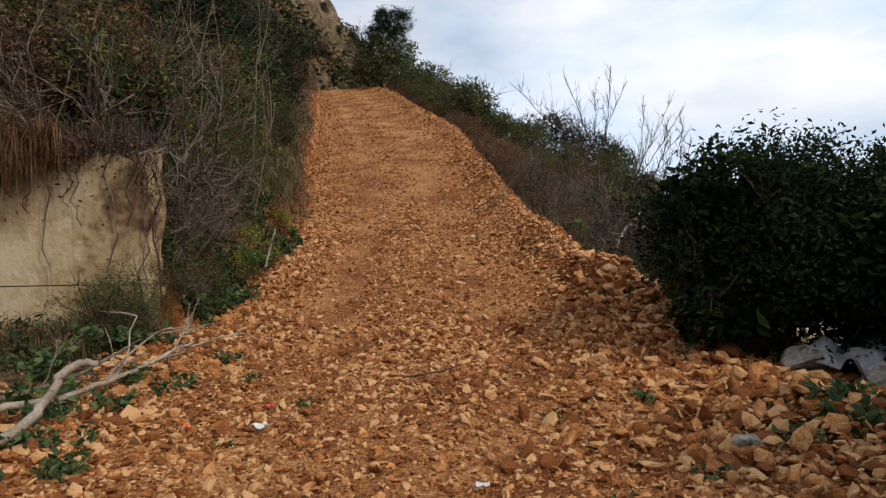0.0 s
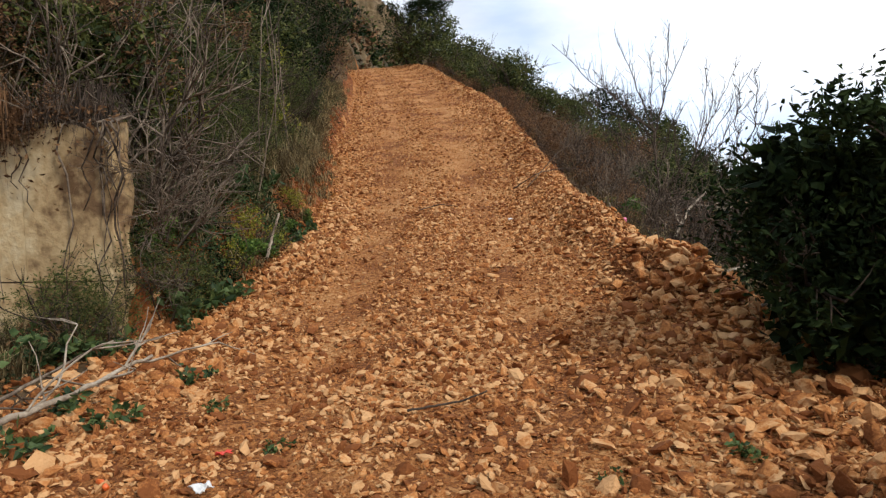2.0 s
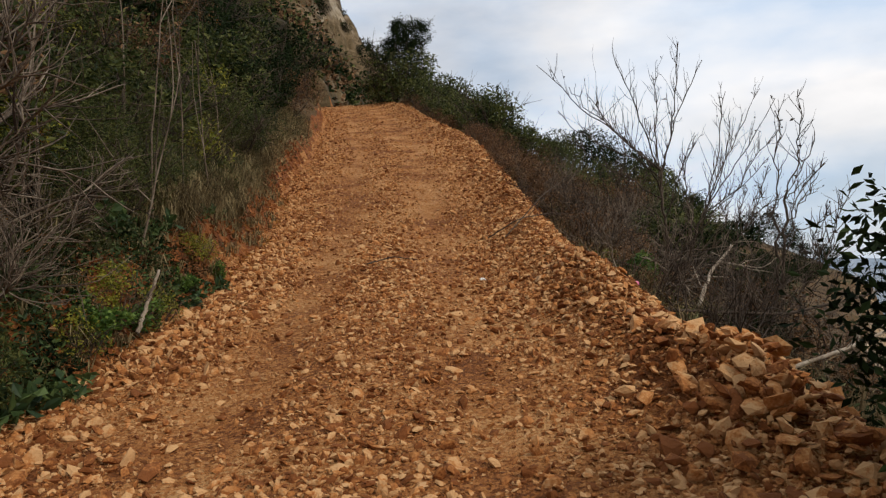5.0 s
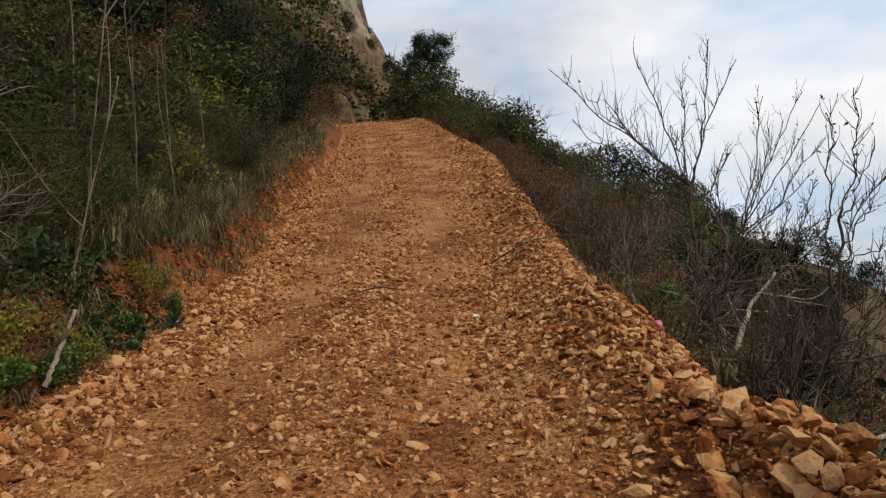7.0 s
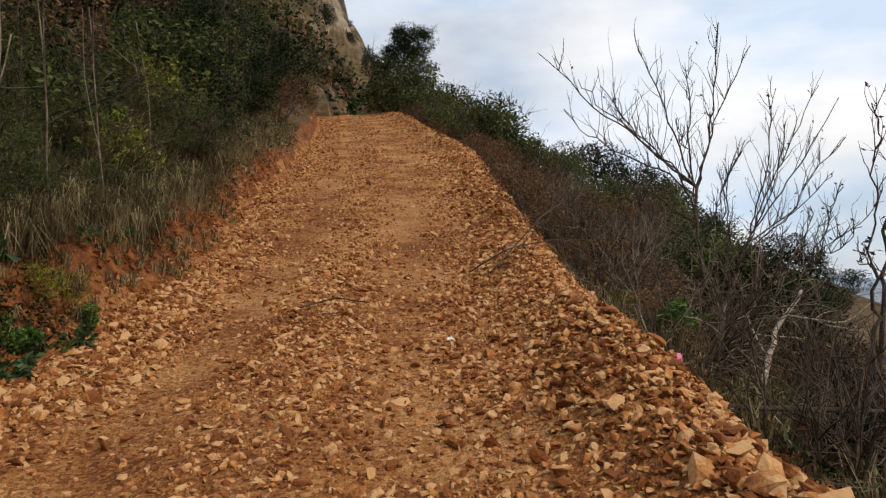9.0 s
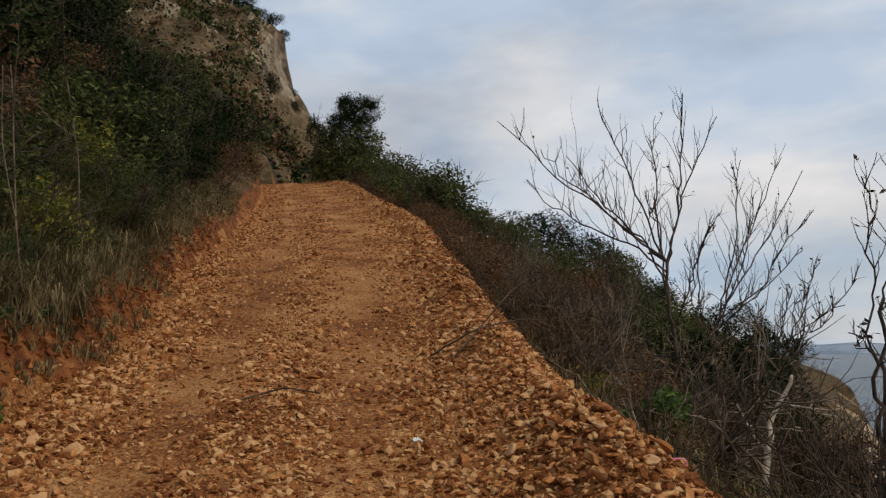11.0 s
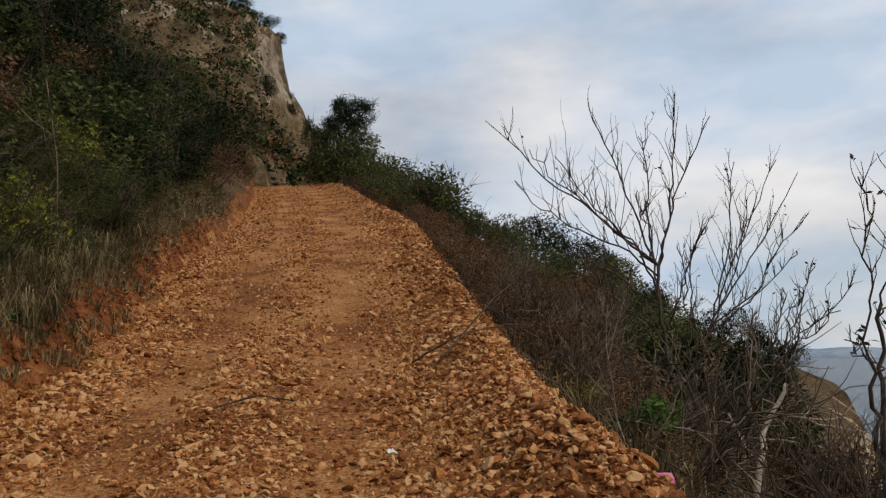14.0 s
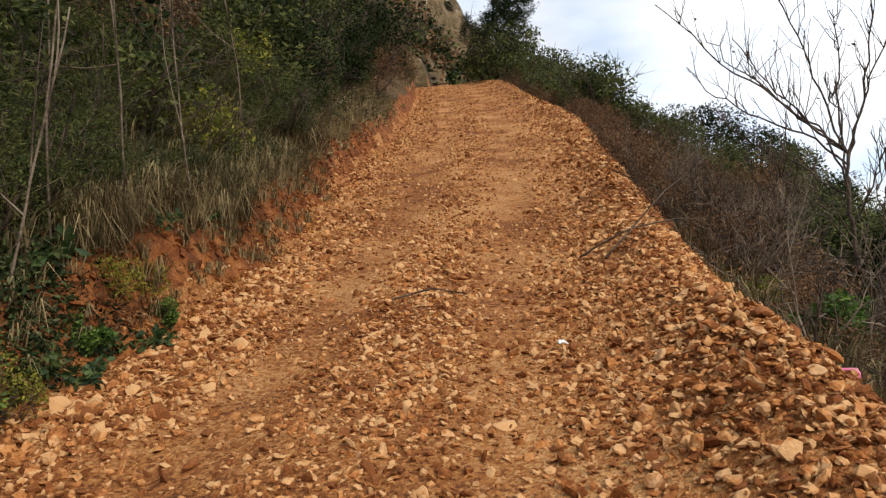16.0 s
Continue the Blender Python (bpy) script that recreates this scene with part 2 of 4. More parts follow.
def land(x, y):
    """Height of the ground at x, y (arrays)."""
    x, y = np.asarray(x, float), np.asarray(y, float)
    z0, xl, xr = road_z(y), left_x(y), right_x(y)
    dl, dr = xl - x, x - xr
    base = z0 + .016 * smooth(26, 12, y) * hash_noise(x, y, 1.1) + .012 * smooth(24, 14, y) * hash_noise(x, y, 4.7, 2)
    mid = (xl + xr) / 2
    base = base - .05 * np.exp(-((x - mid + .85) / .35) ** 2) - .05 * np.exp(-((x - mid - .75) / .35) ** 2)
    # uphill bank, which starts behind the concrete wall near the foot of the track
    step = smooth(8.95, 9.35, y)
    d2 = np.where(step > .5, dl, np.minimum(dl, -4.6 - x + 0 * y) - 3.0)
    k = .45 + .35 * hash_noise(x * .3, y, .9, 4)
    bank = smooth(0, .38, d2) * (.34 + k * .42) + .05 * smooth(0, .2, d2) * hash_noise(x, y, 7.0, 1) + np.maximum(d2 - .3, 0) * (.82 + .12 * hash_noise(x, y, .25, 1)) + .14 * smooth(.2, 2, d2) * hash_noise(x, y, 1.3, 7)
    bank = np.where(d2 > 45, bank - (d2 - 45) * .62, bank)
    # seaward side: a ridge of spoil, then a slope and the sea cliff
    ridge = smooth(8.3, 10.5, y) * smooth(58, 45, y)
    hump = (.27 + .07 * hash_noise(x, y, 1.6, 3)) * np.exp(-((dr + .12) / .38) ** 2) * ridge
    slope = np.interp(y, (-60, 7, 12, 25, 40, 400), (.05, .12, .56, .56, .43, .43))
    fall = np.maximum(dr - .15, 0) * slope - .18 * smooth(.3, 2, dr) * hash_noise(x, y, .9, 5)
    edge = np.interp(y, (-60, 4, 9, 14, 18, 30, 38, 45, 56, 70, 400), (9, 8, 6.2, 4.1, 4.1, 8.0, 11.0, 12.0, 9, 3, -150)) + .5 * hash_noise(x * 0, y, .7)
    over = np.maximum(x - edge, 0)
    fall = fall + over * (4.0 + .8 * hash_noise(x, y, .8, 9))
    z = base + np.where(dl > 0, np.maximum(bank, 0), 0) + hump - np.where(dr > 0, fall, 0)
    # the rocky hill at the back
    xx = x * 109 / np.clip(y - 9, 45, 400) + np.clip(118 - y, 0, 14) * .26 + .6 * hash_noise(x, y, .2, 3) + .4 * hash_noise(x, y, .6, 1)
    crag = smooth(86, 106, y)
    hz = np.interp(xx, HILL_X, HILL_Z) * crag + np.interp(xx, SLOPE_X, SLOPE_Z) * (1 - crag) + 1.2 * hash_noise(x, y, .3, 2) + 1.0 * hash_noise(x, y, .9, 6)
    hill = hz - np.clip(118 - y, 0, 14) * .60 - np.maximum(104 - y, 0) * (.41 + .03 * hash_noise(x, y, .07)) - np.maximum(y - 119, 0) * .9
    z = np.where(y > 56, np.maximum(z - (y - 56) * .25, hill), z)
    return np.maximum(z, -40)


def land1(x, y):
    return float(land(np.array([x]), np.array([y]))[0])


def link_mesh(name, verts, faces, mat, parent=None, label="", smooth_shade=False):
    me = bpy.data.meshes.new(name)
    me.from_pydata(np.asarray(verts).tolist(), [], faces if isinstance(faces, list) else np.asarray(faces).tolist())
    for q in (mat if isinstance(mat, list) else [mat]):
        me.materials.append(q)
    if smooth_shade:
        me.shade_smooth()
    me.update()
    ob = new(name, me)
    if parent is not None:
        ob.parent = parent
    if label:
        ob["label"] = label
    return ob


def part(name, bm, mat, parent, label=""):
    me = bpy.data.meshes.new(name)
    bm.to_mesh(me)
    bm.free()
    me.materials.append(mat)
    ob = new(name, me)
    ob.parent = parent
    if label:
        ob["label"] = label
    return ob


def build_land():
    ys = np.concatenate([np.arange(-60, -4, 4.0), np.arange(-4, 22, .14), np.arange(22, 60, .4), np.arange(60, 97, 1.5), np.arange(97, 122, .6), np.arange(122, 175, 2.0), np.arange(175, 420, 20)])
    us = np.concatenate([-np.geomspace(300, 6.2, 60), np.arange(-6, 6.01, .14), np.geomspace(6.2, 120, 60)])
    yy, uu = np.meshgrid(ys, us, indexing="ij")
    mid = (left_x(ys) + right_x(ys)) / 2
    mid = np.where(ys > 60, np.interp(ys, (60, 90), (-21.5, -40)), mid)
    xx = uu + mid[:, None]
    zz = land(xx, yy)
    v = np.stack([xx, yy, zz], -1).reshape(-1, 3)
    ny, nu = len(ys), len(us)
    idx = np.arange(ny * nu).reshape(ny, nu)
    f = np.stack([idx[:-1, :-1], idx[:-1, 1:], idx[1:, 1:], idx[1:, :-1]], -1).reshape(-1, 4)
    c = v[f].mean(1)
    dl, dr = left_x(c[:, 1]) - c[:, 0], c[:, 0] - right_x(c[:, 1])
    wob = .12 * hash_noise(c[:, 0], c[:, 1], 1.9)
    is_road = (dl < .12 + wob) & (dr < .38 + wob) & (c[:, 1] < 57) & (c[:, 2] < road_z(c[:, 1]) + .5)
    nrm = np.cross(v[f[:, 1]] - v[f[:, 0]], v[f[:, 3]] - v[f[:, 0]])
    nz = nrm[:, 2] / np.linalg.norm(nrm, axis=1)
    far = c[:, 1] > 56
    mi = np.zeros(len(f), int)
    mi[far] = 2
    mi[far & (nz < .5) & (c[:, 1] > 98) & (c[:, 2] > 39.5 + 2.5 * hash_noise(c[:, 0], c[:, 1], .5))] = 3
    mi[(~far) & (nz < .45) & (dr > 1)] = 4
    mi[(~far) & (dr > 0) & (dr < 1.0 + 3 * wob) & (c[:, 1] > 9)] = 1
    mi[(~far) & (dl > 0) & (dl < .45 + wob) & (c[:, 1] > 9) & (c[:, 1] < 52)] = 1
    road = link_mesh("road", v, f[is_road], M_ROAD, smooth_shade=True)
    tagged(road, "steep ochre gravel track strewn with crushed limestone", "dirt road", kind="structure")
    ground = link_mesh("ground", v, f[~is_road], [M_SCRUB, M_BANK, M_HILL, M_CLIFF, M_CLIFF_O], smooth_shade=True)
    ground.data.polygons.foreach_set("material_index", mi[~is_road].astype(np.int32))
    tagged(ground, "scrubby hillside with red earth banks and pale cliffs", "hillside", kind="structure")
    return road, ground


road, ground = build_land()
sea = link_mesh("water", [(-4900, -4900, -26), (4900, -4900, -26), (4900, 4900, -26), (-4900, 4900, -26)], [[0, 1, 2, 3]], M_SEA)
tagged(sea, "calm grey blue sea with small ripples", "sea", kind="structure")


def far_coast():
    """A long low headland across the bay."""
    n, vs, fs = 60, [], []
    for i in range(n + 1):
        u = i / n
        x = 420 + 1200 * u
        h = 62 * (1 - .25 * u) * (1 - smooth(.72, 1, u) * .96) * (.82 + .1 * math.sin(u * 9) + .05 * math.sin(u * 31))
        vs += [(x, 3300, -26), (x, 3360, -26 + h * .6), (x + 10, 3480, -26 + h), (x, 3800, -26)]
    for i in range(n):
        for j in range(3):
            a = i * 4 + j
            fs.append([a, a + 4, a + 5, a + 1])
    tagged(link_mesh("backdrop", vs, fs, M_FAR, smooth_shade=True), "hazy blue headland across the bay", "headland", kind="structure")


far_coast()

# ---- plant and stone makers ----
rng = np.random.default_rng(7)


def leaf_quads(pts, size, rg, droop=0.2, slim=0.45):
    """Small pointed leaves at the points: four corners each, folded along the middle."""
    n = len(pts)
    s = size * rg.uniform(.6, 1.3, n)[:, None]
    a = rg.normal(size=(n, 3)) * (1, 1, .7) + (0, 0, .25 - droop)
    a /= np.linalg.norm(a, axis=1)[:, None]
    b = np.cross(a, rg.normal(size=(n, 3)))
    b /= np.linalg.norm(b, axis=1)[:, None]
    c = np.cross(a, b)
    p0, p2 = pts, pts + a * s
    p1 = pts + a * s * .5 + b * s * slim * .5 + c * s * .08
    p3 = pts + a * s * .5 - b * s * slim * .5 + c * s * .08
    v = np.stack([p0, p1, p2, p3], 1).reshape(-1, 3)
    f = np.arange(n * 4).reshape(n, 4)
    return v, f


class Tubes:
    """Collects tapered round limbs into one mesh."""

    def __init__(self, sides=5):
        self.v, self.f, self.n, self.sides = [], [], 0, sides

    def limb(self, pts, r0, r1):
        pts = np.asarray(pts, float)
        k, s = len(pts), self.sides
        d = np.gradient(pts, axis=0)
        d /= np.linalg.norm(d, axis=1)[:, None] + 1e-9
        ref = np.array((0.31, 0.95, 0.05)) if abs(d[0][2]) > .7 else np.array((0, 0, 1.0))
        u = np.cross(d, ref)
        u /= np.linalg.norm(u, axis=1)[:, None] + 1e-9
        w = np.cross(d, u)
        r = np.linspace(r0, r1, k)[:, None, None]
        an = np.linspace(0, 2 * np.pi, s, endpoint=False)
        ring = pts[:, None] + r * (u[:, None] * np.cos(an)[None, :, None] + w[:, None] * np.sin(an)[None, :, None])
        self.v.append(ring.reshape(-1, 3))
        b = self.n
        for i in range(k - 1):
            for j in range(s):
                j2 = (j + 1) % s
                self.f.append([b + i * s + j, b + i * s + j2, b + (i + 1) * s + j2, b + (i + 1) * s + j])
        self.f.append([b + (k - 1) * s + j for j in range(s)])
        self.n += k * s

    def mesh(self, name, mat, parent=None, label=""):
        return link_mesh(name, np.concatenate(self.v), self.f, mat, parent, label, True)


def branch(tb, rg, p, d, length, r, depth, tips, wander=.25, up=.15, fork=(3, 5), spread=.65, seg=5):
    """A limb that bends and forks into thinner ones."""
    pts, d = [np.array(p, float)], np.array(d, float)
    for i in range(seg):
        d = d + rg.normal(size=3) * wander * .5 + np.array((0, 0, up * .3))
        d /= np.linalg.norm(d)
        pts.append(pts[-1] + d * length / seg)
    tb.limb(pts, r, r * (.5 if depth else .35))
    if depth == 0:
        tips.append(pts[-1])
        tips.append(pts[-2])
        return
    for q in range(int(rg.integers(*fork))):
        i = int(rg.integers(max(1, seg // 3), seg + 1))
        nd = d + rg.normal(size=3) * spread
        nd /= np.linalg.norm(nd)
        branch(tb, rg, pts[i], nd, length * rg.uniform(.45, .75), r * (.62 if i < seg else .5), depth - 1, tips, wander, up, fork, spread, max(3, seg - 1))


def crown_points(rg, n, radii, lumps=9, shell=.55):
    """Points in uneven clumps that fill a rounded crown."""
    cs = rg.normal(size=(lumps, 3))
    cs /= np.linalg.norm(cs, axis=1)[:, None]
    cs *= rg.uniform(.25, .8, lumps)[:, None]
    rs = rg.uniform(.28, .5, lumps)
    w = rs ** 2
    k = rg.choice(lumps, n, p=w / w.sum())
    q = rg.normal(size=(n, 3))
    q /= np.linalg.norm(q, axis=1)[:, None]
    q *= rg.uniform(shell, 1.06, n)[:, None] ** .6
    p = cs[k] + q * rs[k][:, None]
    return p * radii


def place(ob, x, y, z=None, scale=1.0, turn=0.0, tilt=0.0):
    zz = land1(x, y) - .04 if z is None else z
    ob.matrix_basis = Matrix.Translation((x, y, zz)) @ Matrix.Rotation(tilt, 4, "X") @ Matrix.Rotation(turn, 4, "Z") @ Matrix.Scale(scale, 4)
    return ob


def make_bush(name, seed, mat, leaves, size, radii, label, category, stem_mat=None, lumps=9, slim=.45, stems=6, shell=.5):
    """An empty at the foot with stems and a leafy crown under it."""
    rg = np.random.default_rng(seed)
    root = new(name)
    tagged(root, label, category)
    tb, tips = Tubes(4), []
    for i in range(stems):
        a = rg.uniform(0, 6.28)
        branch(tb, rg, (.08 * math.cos(a), .08 * math.sin(a), -.05), (math.cos(a) * .6, math.sin(a) * .6, 1), radii[2] * 1.2, .022 * radii[2], 2, tips, spread=.6)
    tb.mesh("stem", stem_mat or M_TWIG, root)
    p = crown_points(rg, leaves, np.array(radii), lumps, shell)
    p[:, 2] += radii[2] * .92
    p[:, 2] = np.abs(p[:, 2])
    v, f = leaf_quads(p, size, rg, slim=slim)
    link_mesh("foliage", v, f, mat, root)
    return root


def make_twig_bush(name, seed, height, label, mat=M_TWIG, stems=14, leaves=0, leaf_mat=None, r=.012, lean=.6, depth=2):
    rg = np.random.default_rng(seed)
    root = new(name)
    tagged(root, label, "shrub")
    tips = []
    for i in range(stems):
        tb = Tubes(3)
        a = rg.uniform(0, 6.28)
        branch(tb, rg, (.1 * math.cos(a), .1 * math.sin(a), -.05), (math.cos(a) * lean, math.sin(a) * lean, 1), height * rg.uniform(.5, .8), r * height, depth, tips, wander=.3, fork=(4, 7), spread=.5)
        tb.mesh("stem", mat, root)
    if leaves:
        t = np.array(tips)
        p = t[rg.integers(0, len(t), leaves)] + rg.normal(size=(leaves, 3)) * .09 * height
        v, f = leaf_quads(p, .05, rg)
        link_mesh("foliage", v, f, leaf_mat, root)
    return root


def grass_mesh(name, spots, heights, mat, label, blades=36, seed=3, spread=.16, lean=.95, width=.0045, hang=(.35, 1.0)):
    """Many tufts of bent blades in one mesh."""
    rg = np.random.default_rng(seed)
    spots, heights = np.asarray(spots, float), np.asarray(heights, float)
    n = len(spots) * blades
    base = np.repeat(spots, blades, 0)
    h = np.repeat(heights, blades) * rg.uniform(.45, 1.15, n)
    a = rg.uniform(0, 6.28, n)
    rr = rg.uniform(0, 1, n) ** .7 * spread * np.repeat(heights, blades) * 2
    base = base + np.stack([np.cos(a) * rr, np.sin(a) * rr, 0 * a], 1)
    base[:, 2] = np.repeat(spots[:, 2], blades) - .02
    a2 = a + rg.normal(size=n) * .9
    out = np.stack([np.cos(a2), np.sin(a2), 0 * a2], 1) * (h * lean * rg.uniform(.2, 1.5, n))[:, None]
    side = np.stack([-np.sin(a2), np.cos(a2), 0 * a2], 1) * (width * rg.uniform(.6, 1.5, n))[:, None]
    z = np.zeros((n, 3))
    z[:, 2] = h
    p1 = base + out * .28 + z * .6
    droop = rg.uniform(*hang, n)[:, None]
    p2 = base + out + z * droop
    v = np.stack([base - side, base + side, p1 + side * .8, p1 - side * .8, p2], 1).reshape(-1, 3)
    k = (np.arange(n) * 5)[:, None]
    quads, tris = (k + [0, 1, 2, 3]).tolist(), (k + [3, 2, 4]).tolist()
    ob = link_mesh(name, v, quads + tris, mat)
    return tagged(ob, label, "grass", kind="stuff")


ICO = bmesh.new()
bmesh.ops.create_icosphere(ICO, subdivisions=1, radius=1)
ICO_V = np.array([v.co[:] for v in ICO.verts])
ICO_F = np.array([[v.index for v in f.verts] for f in ICO.faces])
ICO.free()


BOX_V = np.array([(x, y, z) for x in (-1, 1) for y in (-1, 1) for z in (-1, 1)], float) * .72
BOX_F = np.array([(0, 1, 3), (0, 3, 2), (4, 6, 7), (4, 7, 5), (0, 4, 5), (0, 5, 1), (2, 3, 7), (2, 7, 6), (0, 2, 6), (0, 6, 4), (1, 5, 7), (1, 7, 3)])


def stones_mesh(name, pts, sizes, mat, label, seed=5, parent=None, category="gravel", sink=.25):
    """Angular lumps, each its own island, in one mesh."""
    rg = np.random.default_rng(seed)
    n = len(pts)
    chips = n * 6 // 10
    va = BOX_V[None] * rg.uniform(.35, 1.3, (chips, 8, 3))
    vb = ICO_V[None] * rg.uniform(.55, 1.25, (n - chips, 12, 1))
    grow = np.stack([rg.uniform(.75, 1.45, n), rg.uniform(.65, 1.25, n), rg.uniform(.25, .62, n)], 1)
    order = np.argsort(np.asarray(sizes) * rg.uniform(.6, 1.4, n))
    q = rg.normal(size=(n, 4)) * (1, .35, .35, 1)
    q /= np.linalg.norm(q, axis=1)[:, None]
    w, x, y, z = q.T
    R = np.stack([1 - 2 * (y * y + z * z), 2 * (x * y - z * w), 2 * (x * z + y * w), 2 * (x * y + z * w), 1 - 2 * (x * x + z * z), 2 * (y * z - x * w), 2 * (x * z - y * w), 2 * (y * z + x * w), 1 - 2 * (x * x + y * y)], 1).reshape(n, 3, 3)
    c, sizes = np.array(pts, float), np.asarray(sizes)
    c[:, 2] += sizes * (.5 - sink)

    def lay(shape, ids):
        return (np.einsum("nij,nkj->nki", R[ids], shape * grow[ids][:, None]) * sizes[ids][:, None, None] + c[ids][:, None]).reshape(-1, 3)

    v = np.concatenate([lay(va, order[:chips]), lay(vb, order[chips:])])
    f = np.concatenate([(BOX_F[None] + (np.arange(chips) * 8)[:, None, None]).reshape(-1, 3), (ICO_F[None] + chips * 8 + (np.arange(n - chips) * 12)[:, None, None]).reshape(-1, 3)])
    ob = link_mesh(name, v, f, mat, parent)
    return tagged(ob, label, category if parent is None else "", kind="stuff")


# ---- loose stone on the track ----
def scatter_road(n, y0, y1, rg, power=1.0, lo=0.0, hi=1.0):
    y = y0 + (y1 - y0) * rg.uniform(0, 1, n) ** power
    u = rg.uniform(lo, hi, n)
    xl, xr = left_x(y) - .15, right_x(y) + .35
    return xl + (xr - xl) * u, y, u


rg = np.random.default_rng(21)
gx, gy, gs = [], [], []
for n, y0, y1, pw, s0, s1 in ((38000, 3.4, 14, 1.0, .008, .024), (7000, 8, 18, 1.0, .016, .034), (26000, 12, 28, 1.0, .011, .032), (9000, 26, 56, 1.0, .02, .055), (3600, 3.4, 16, 1.0, .022, .046), (1500, 14, 34, 1.0, .03, .06), (5200, 3.4, 9.6, 1.0, .020, .046)):
    x, y, u = scatter_road(n, y0, y1, rg, pw)
    track = np.exp(-((u - .62) / .09) ** 2) + np.exp(-((u - .30) / .09) ** 2)
    keep = rg.uniform(0, 1, n) > .84 * track * np.clip((y - 5.5) / 5, 0, 1)
    s = s0 + (s1 - s0) * rg.uniform(0, 1, n) ** 2.2
    gx.append(x[keep]); gy.append(y[keep]); gs.append(s[keep])
gx, gy, gs = map(np.concatenate, (gx, gy, gs))
stones_mesh("gravel", np.stack([gx, gy, land(gx, gy)], 1), gs, M_STONE, "crushed ochre limestone gravel spread over the track", 22)

# coarser rubble: the spoil ridge on the seaward side and the foot of the uphill bank
rx, ry, rs = [], [], []
for n, y0, y1, side, sd, s0, s1 in ((4300, 8.2, 20, "r", .40, .012, .036), (2200, 18, 54, "r", .4, .024, .06), (2600, 8.8, 24, "l", .30, .014, .048), (900, 22, 54, "l", .35, .028, .065),
                                    (2300, 3.6, 9.4, "L", .75, .018, .065), (2400, 3.6, 9.2, "R", .75, .018, .075)):
    y = rg.uniform(y0, y1, n)
    o = rg.normal(size=n) * sd
    x = (right_x(y) - .18 + o) if side in "rR" else (left_x(y) + .25 + o * .8)
    rx.append(x); ry.append(y); rs.append(s0 * .8 + (s1 * 1.15 - s0 * .8) * rg.uniform(0, 1, n) ** 3.0)
# a low heap of stones at the ridge, and the line of stones down the middle
for cx, cy, sx, sy, n, s1 in ((1.6, 10.2, .33, .6, 900, .085), (1.25, 11.2, .3, .5, 320, .065), (.55, 12.4, .35, .5, 480, .042), (-.35, 8.9, .28, 1.1, 420, .055), (-.6, 12, .2, 2.5, 360, .045), (2.9, 6.4, .6, .9, 620, .095), (-3.1, 6.2, .5, .9, 400, .08), (-2.7, 11.3, .25, .8, 400, .065)):
    rx.append(cx + rg.normal(size=n) * sx); ry.append(cy + rg.normal(size=n) * sy); rs.append(.014 + (s1 - .014) * rg.uniform(0, 1, n) ** 2.6)
rx, ry, rs = map(np.concatenate, (rx, ry, rs))
rz = land(rx, ry)
for cx, cy, sx, sy, hh in ((1.6, 10.2, .5, .8, .22), (.55, 12.4, .45, .7, .08), (2.9, 6.4, .8, 1.1, .18)):
    rz += hh * np.exp(-((rx - cx) / sx) ** 2 - ((ry - cy) / sy) ** 2) * rg.uniform(.0, 1, len(rx))
stones_mesh("rubble", np.stack([rx, ry, rz], 1), rs, M_STONE, "broken limestone rubble heaped along the track edges", 23, category="rubble", sink=.2)


def stone_shape(seed, sub=2):
    r = np.random.default_rng(seed)
    bm = bmesh.new()
    bmesh.ops.create_icosphere(bm, subdivisions=sub, radius=1)
    cuts = r.normal(size=(9, 3))
    cuts /= np.linalg.norm(cuts, axis=1)[:, None]
    lim = r.uniform(.38, .8, 9)
    sc = np.array((r.uniform(.85, 1.3), r.uniform(.75, 1.1), r.uniform(.5, .8)))
    for v in bm.verts:
        p = np.array(v.co[:])
        for c, m in zip(cuts, lim):
            d = p @ c
            if d > m:
                p = p - c * (d - m)
        p *= 1 + .05 * r.normal()
        v.co = p * sc
    me = bpy.data.meshes.new("stone")
    bm.to_mesh(me)
    bm.free()
    return me


STONES = [stone_shape(40 + i, 1) for i in range(6)] + [stone_shape(60 + i, 2) for i in range(6)]
for me in STONES:
    me.materials.append(M_STONE_O)


def stone_at(x, y, s, rg, parent=None, mesh=None, dz=0.0, name="stone"):
    ob = new(name, mesh or STONES[int(rg.integers(0, 12))])
    ob.matrix_basis = Matrix.LocRotScale((x, y, land1(x, y) + s * .28 + dz), Euler((rg.normal() * .35, rg.normal() * .35, rg.uniform(0, 6.28))), (s, s, s))
    if parent:
        ob.parent = parent
    return ob


rg = np.random.default_rng(31)
for i in range(300):
    t = i % 5
    if t < 2:
        y = rg.uniform(8.6, 14.5)
        x = float(right_x(y)) - .2 + rg.normal() * .3
    elif t == 2:
        y = rg.uniform(8.5, 16)
        x = float(left_x(y)) + .22 + rg.normal() * .18
    elif t == 3:
        y = rg.uniform(4.5, 8.6)
        x = (float(right_x(y)) - .1 + rg.normal() * .55) if rg.uniform() < .6 else (float(left_x(y)) + .2 + rg.normal() * .45)
    else:
        y = rg.uniform(5.5, 15)
        x = float(left_x(y)) + .4 + rg.uniform() * (float(right_x(y) - left_x(y)) - .6)
    s = (.020 + .045 * rg.uniform() ** 2.4) * (.7 if t == 4 else 1)
    heap = .2 * math.exp(-((x - 1.6) / .5) ** 2 - ((y - 10.2) / .8) ** 2) + .06 * math.exp(-((x - .55) / .45) ** 2 - ((y - 12.4) / .7) ** 2)
    stone_at(x, y, s, rg, road, dz=heap)

